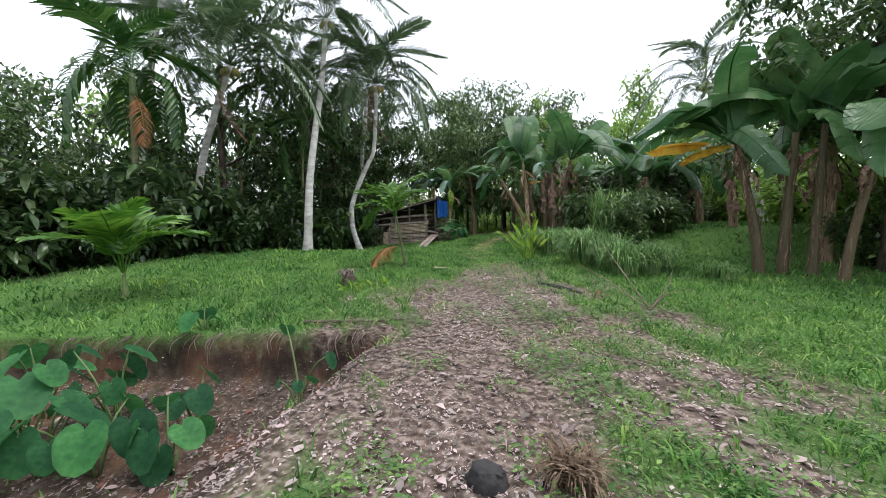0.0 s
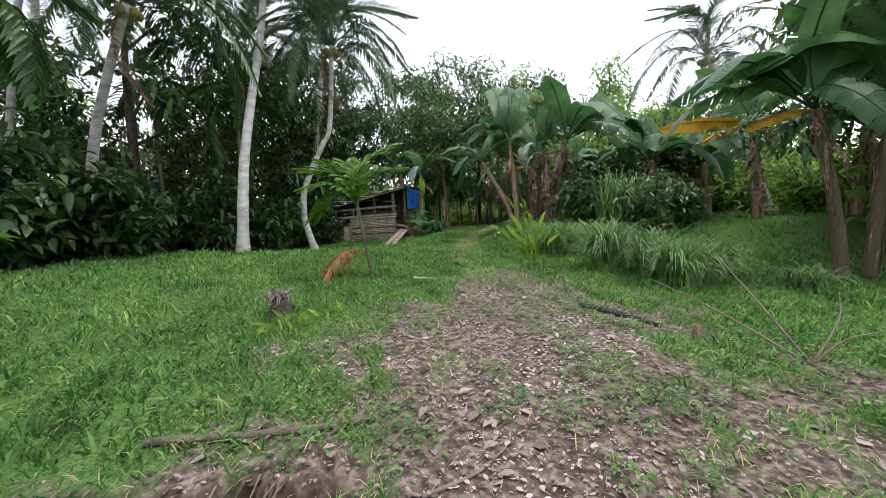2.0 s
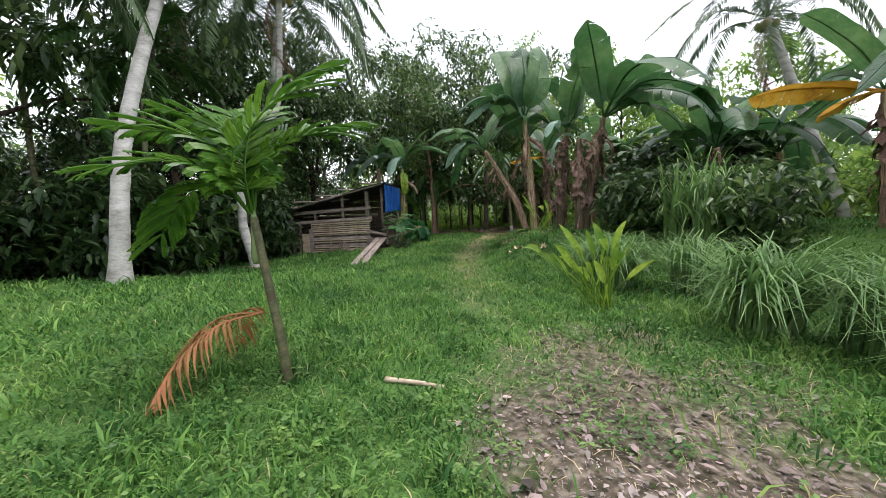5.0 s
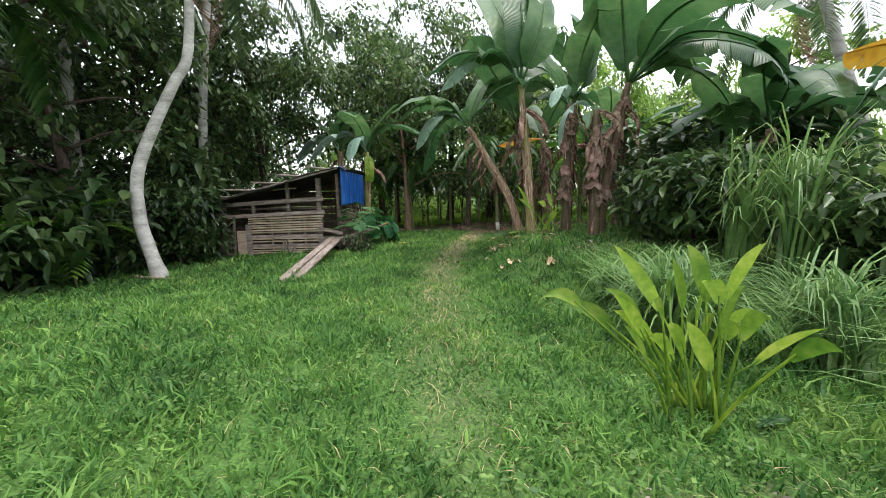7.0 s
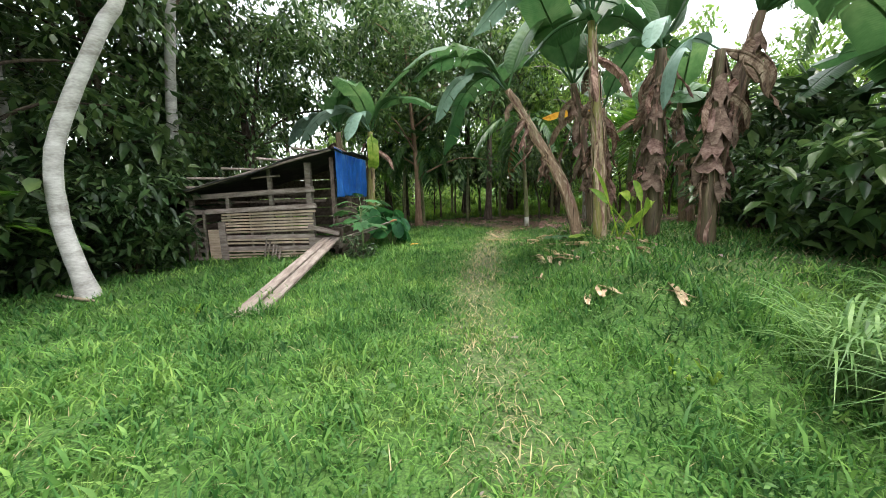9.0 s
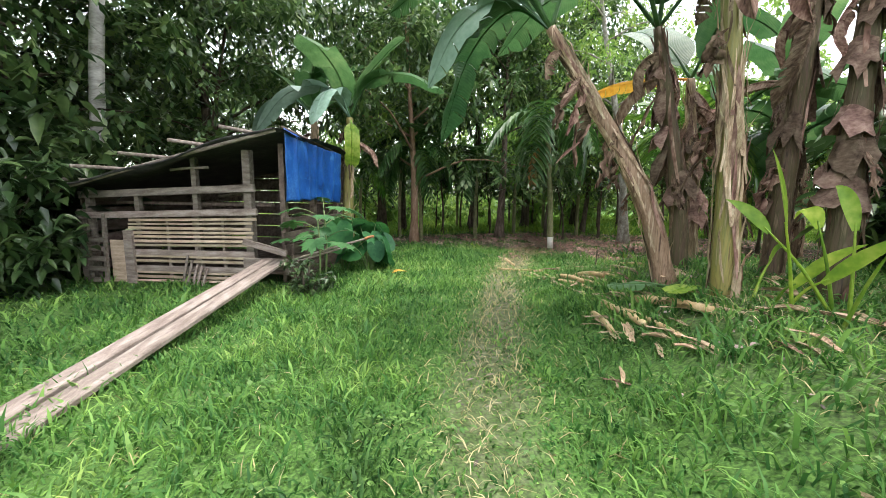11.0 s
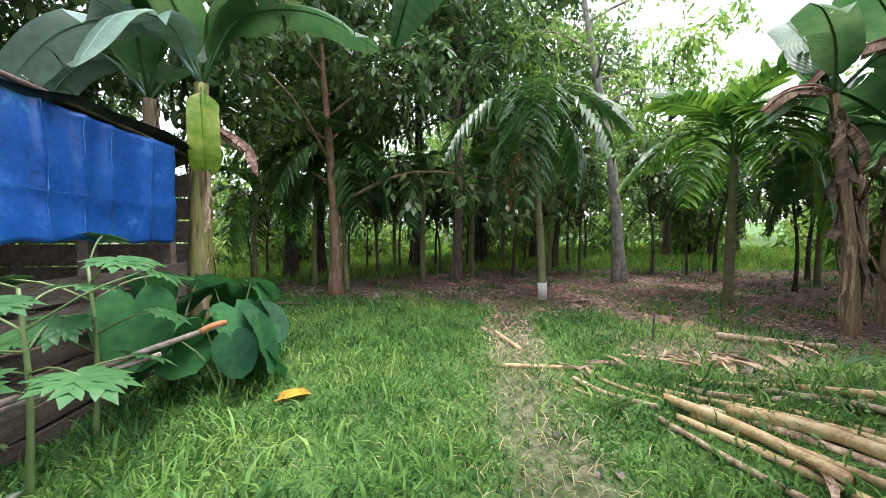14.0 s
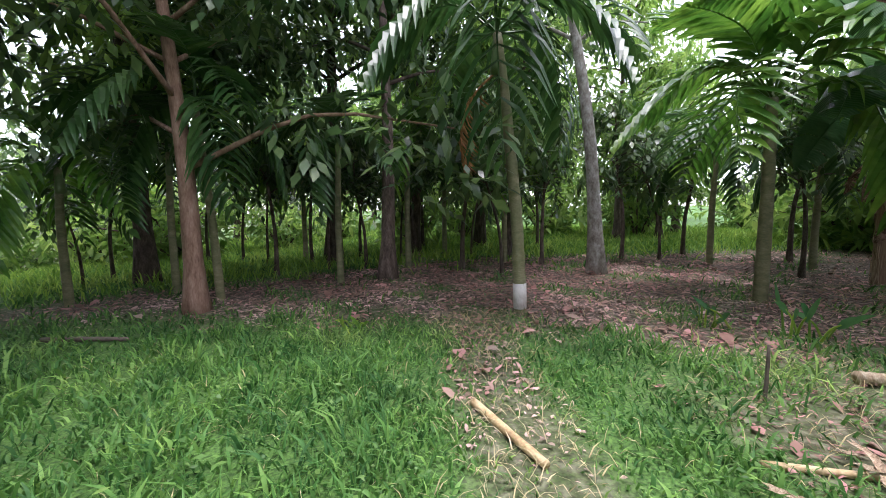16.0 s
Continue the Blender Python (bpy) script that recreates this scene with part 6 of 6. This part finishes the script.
def forked(x, y, label, seed, h=1.0):
    rnd = random.Random(seed)
    bag = Bag()
    z = 0.0
    for dx, dy, dz in ((-0.6, 0.5, 0.95), (-0.9, 1.1, 0.5), (0.35, 0.3, 0.55), (0.5, -0.1, 0.35)):
        e = Vector((dx, dy, dz)) * h
        bag.add(*tube(bez([(0, 0, z), e * 0.5 + Vector((rnd.uniform(-0.1, 0.1), 0, 0.08)), e], 8), [0.013 - 0.0012 * j for j in range(9)], 6, 0.1, rnd))
    ob = bag.put("dead_branch", M_TWIG, smooth=True)
    ob.location = (x, y, ground_z(x, y))
    tagged(ob, label, "branch")


forked(4.95, -0.4, "forked dead branch sticking up from the litter", 3, 1.1)


# the burnt stump and the heap of dry roots in front of the first steps
def stump(x, y, r, h, label, mat, seed):
    rnd = random.Random(seed)
    t = thing("stump", x, y, label, "stump")
    line = bez([(0, 0, -0.05), (0.01, 0, h * 0.5), (0.02, 0.01, h)], 6)
    link("body", *tube(line, [r * (1.3 - 0.06 * i) for i in range(7)], 16, 0.38, rnd), mat, t, "", True)
    return t


stump(3.2, -4.95, 0.1, 0.1, "low burnt black stump on the track", M_CHAR, 2)
stump(-0.7, 0.0, 0.13, 0.2, "old grey rotting stump in the grass", M_BARK, 5)
stump(2.15, 15.6, 0.009, 0.35, "thin dry stub standing at the grass edge", M_TWIG, 6)
stump(4.2, 0.1, 0.03, 0.14, "small reddish cut stub in the grass", M_BARK_RED, 7)
co, faces = arcs(0, 0, 260, 0.26, 0.3, 0.014, np.random.default_rng(4), 0.14)
heap = new("root_ball", fast_mesh("root_ball", co, faces, M_DRY))
heap.location = (3.72, -4.78, ground_z(3.72, -4.78))
tagged(heap, "ball of dry brown fibrous roots on the track", "root ball")
co, faces = arcs(0, 0, 90, 0.3, 0.35, 0.02, np.random.default_rng(6), 0.12)
tuft = new("dry_tuft", fast_mesh("dry_tuft", co, faces, M_LITTER))
tuft.location = (-0.72, 0.0, ground_z(-0.72, 0.0) + 0.12)
tagged(tuft, "dry grey frond tuft on the rotting stump", "dry frond")


M_PALE = material("bleached_sheath", [(0.22, 0.15, 0.09), (0.46, 0.34, 0.21), (0.66, 0.54, 0.37)], 0.75, 3.5, 20, 0.9, 0.08, 0.3, (1, 5, 5), spec=0.15)


def strip(length, width, rnd, mat):
    """A dry leaf sheath lying along x: a shallow gutter with torn ends and a slight twist."""
    v, f, uv, n, cols = [], [], [], 14, 6
    bow, lift = rnd.uniform(-0.12, 0.12), rnd.uniform(0.0, 0.05)
    for j in range(n + 1):
        u = j / n
        w = width * (0.55 + 0.45 * math.sin(math.pi * (0.1 + 0.8 * u))) * rnd.uniform(0.85, 1.15)
        for k in range(cols + 1):
            e = k / cols - 0.5
            ragged = rnd.uniform(-0.09, 0.09) * length if j in (0, n) else 0.0
            v.append(Vector(((u - 0.5) * length + ragged, bow * length * (4 * u * (1 - u)) + e * w, 1.1 * e * e * w + lift * math.sin(math.pi * u) + 0.01 * math.sin(9 * u + 5 * e))))
            uv.append((e + 0.5, u))
    for j in range(n):
        for k in range(cols):
            a = j * (cols + 1) + k
            f.append((a, a + 1, a + cols + 2, a + cols + 1))
    ob = link("sheath", v, f, mat, smooth=True, uvs=uv)
    me = ob.data
    bpy.data.objects.remove(ob)
    return me


STRIPS = [strip(l, w, RB, m) for l, w, m in ((1.0, 0.12, M_PALE), (0.7, 0.16, M_PALE), (0.85, 0.09, M_HUSK), (0.5, 0.2, M_PALE), (0.9, 0.14, M_DRY), (0.6, 0.11, M_HUSK))]


def husk(x, y, size, label, seed, mat=None):
    rnd = random.Random(seed)
    t = thing("dry_husk", x, y, label, "dry husk", "dry husks", ground_z(x, y) + 0.025)
    for i in range(3):
        px, py = rnd.uniform(-0.4, 0.4) * size, rnd.uniform(-0.4, 0.4) * size
        dz = ground_z(x + px, y + py) - ground_z(x, y)
        m = Matrix.Translation((px, py, dz + 0.004 + 0.012 * i)) @ pose(0, 0, 0, rnd.uniform(-12, 12), rnd.uniform(-7, 7), rnd.gauss(-75, 35))
        share("sheath", rnd.choice(STRIPS if mat is None else STRIPS[2:]), t, m @ Matrix.Scale((0.25 + size) * rnd.uniform(0.55, 1.0), 4))


for k, (hx, hy, hs) in enumerate(((1.56, 8.8, 0.34), (2.14, 8.5, 0.34), (1.95, 10.0, 0.2), (2.35, 9.8, 0.26), (1.6, 10.3, 0.2), (2.1, 10.35, 0.3), (2.45, 10.35, 0.3), (1.8, 11.0, 0.26), (2.2, 11.3, 0.3), (1.75, 11.55, 0.28), (2.0, 11.95, 0.3),
                                  (2.45, 11.0, 0.3), (2.3, 12.5, 0.3), (1.75, 12.2, 0.25), (1.35, 12.9, 0.22), (1.35, 10.9, 0.22), (1.5, 10.6, 0.24), (1.2, 11.3, 0.22), (1.7, 10.8, 0.26), (1.1, 10.4, 0.16), (1.45, 11.9, 0.24), (0.95, 14.62, 0.2), (1.35, 14.75, 0.26), (1.85, 14.85, 0.3), (2.2, 14.5, 0.34), (1.9, 14.2, 0.3), (2.9, 13.6, 0.3), (3.4, 14.2, 0.3), (1.75, 14.4, 0.24), (2.6, 14.4, 0.3), (3.4, 15.2, 0.3), (2.3, 14.9, 0.3), (2.7, 11.5, 0.3))):
    husk(hx, hy, hs, "crumpled pale dry banana sheath in the grass", 500 + k, M_DRY if k % 3 == 2 else None)


# ---- fresh green leaves cut and left on the ground ----
FELLED_LEAVES = [banana_leaf("blade", 1.0, 0.3, M_BANANA, RB, 0.16, 0.0, 0.3, fold=0.35), banana_leaf("blade", 0.75, 0.32, M_BRIGHT, RB, 0.1, 0.02, 0.0, fold=0.2)]
for k, (lx, ly, hd, lk) in enumerate(((1.85, 11.5, 190, 0), (2.0, 11.25, 215, 1), (2.55, 13.9, 20, 0), (2.9, 5.0, 30, 0))):
    fallen = thing("fallen_leaf", lx, ly, "fresh green cut banana leaf lying on dry debris" if k < 3 else "cut green leaf lying in the grass", "fallen leaf", "cut green leaves", ground_z(lx, ly) + 0.05, radians(hd), (0.6, 0.58, 0.5, 0.35)[k])
    share("blade", FELLED_LEAVES[lk], fallen, Matrix.Identity(4))

# ---- roots that hang from the cut edge of the hollow ----
rr = random.Random(41)
roots = thing("hanging_roots", 0.36, -2.88, "thin dark roots hanging from the cut edge of the hollow", "roots")
for k in range(46):
    s0 = rr.uniform(-3.2, 1.0)
    px, py = 0.36 + 0.934 * s0 + 0.356 * 0.02, -2.88 + 0.356 * s0 - 0.934 * 0.02
    top = ground_z(px - 0.04, py + 0.1) - 0.01
    dx, dy, dz = rr.uniform(-0.12, 0.12), -rr.uniform(0.05, 0.2), -rr.uniform(0.12, 0.4)
    line = bez([(px - 0.36, py + 2.98 - 0.02, top - ground_z(0.36, -2.88)), (px - 0.36 + dx * 0.4, py + 2.88 + dy * 0.7, top + dz * 0.3 - ground_z(0.36, -2.88)), (px - 0.36 + dx, py + 2.88 + dy, top + dz - ground_z(0.36, -2.88))], 6)
    link("root", *tube(line, [0.009 * rr.uniform(0.5, 1.2) * (1 - 0.1 * j) for j in range(7)], 5, 0.1, rr), M_TWIG if k % 3 else M_BARK, roots, "", True)

# ---- a yellow leaf by the taro, and clods of earth in the hollow ----
dying = thing("fallen_leaf", -1.62, 14.28, "small yellow fallen leaf beside the taro plants", "fallen leaf", "", ground_z(-1.62, 14.28) + 0.04, radians(40), 0.3)
share("blade", banana_leaf("blade", 1.0, 0.55, M_YELLOW, RB, 0.2, 0.05, 0.1, fold=0.3), dying, Matrix.Identity(4))
M_CLOD = material("earth_clod", [(0.05, 0.03, 0.02), (0.13, 0.08, 0.055), (0.26, 0.15, 0.1)], 0.95, 9, 45, 0.9, 0, 0.4, spec=0.1)
rc = random.Random(63)
for k in range(46):
    cx, cy = rc.uniform(-2.2, 1.7), rc.uniform(-5.2, -3.0)
    if hollow(np.array(cx), np.array(cy)) < 0.25:
        continue
    q = bmesh.new()
    bmesh.ops.create_icosphere(q, subdivisions=2, radius=rc.uniform(0.02, 0.06))
    for w in q.verts:
        w.co = w.co * rc.uniform(0.75, 1.2)
        w.co.z *= 0.7
    me = bpy.data.meshes.new("earth_clod")
    q.to_mesh(me)
    q.free()
    me.materials.append(M_CLOD)
    clod = new("earth_clod", me)
    clod.location = (cx, cy, ground_z(cx, cy) + 0.01)
    tagged(clod, "crumbled brown clod of earth in the hollow", "clod", "earth clods")
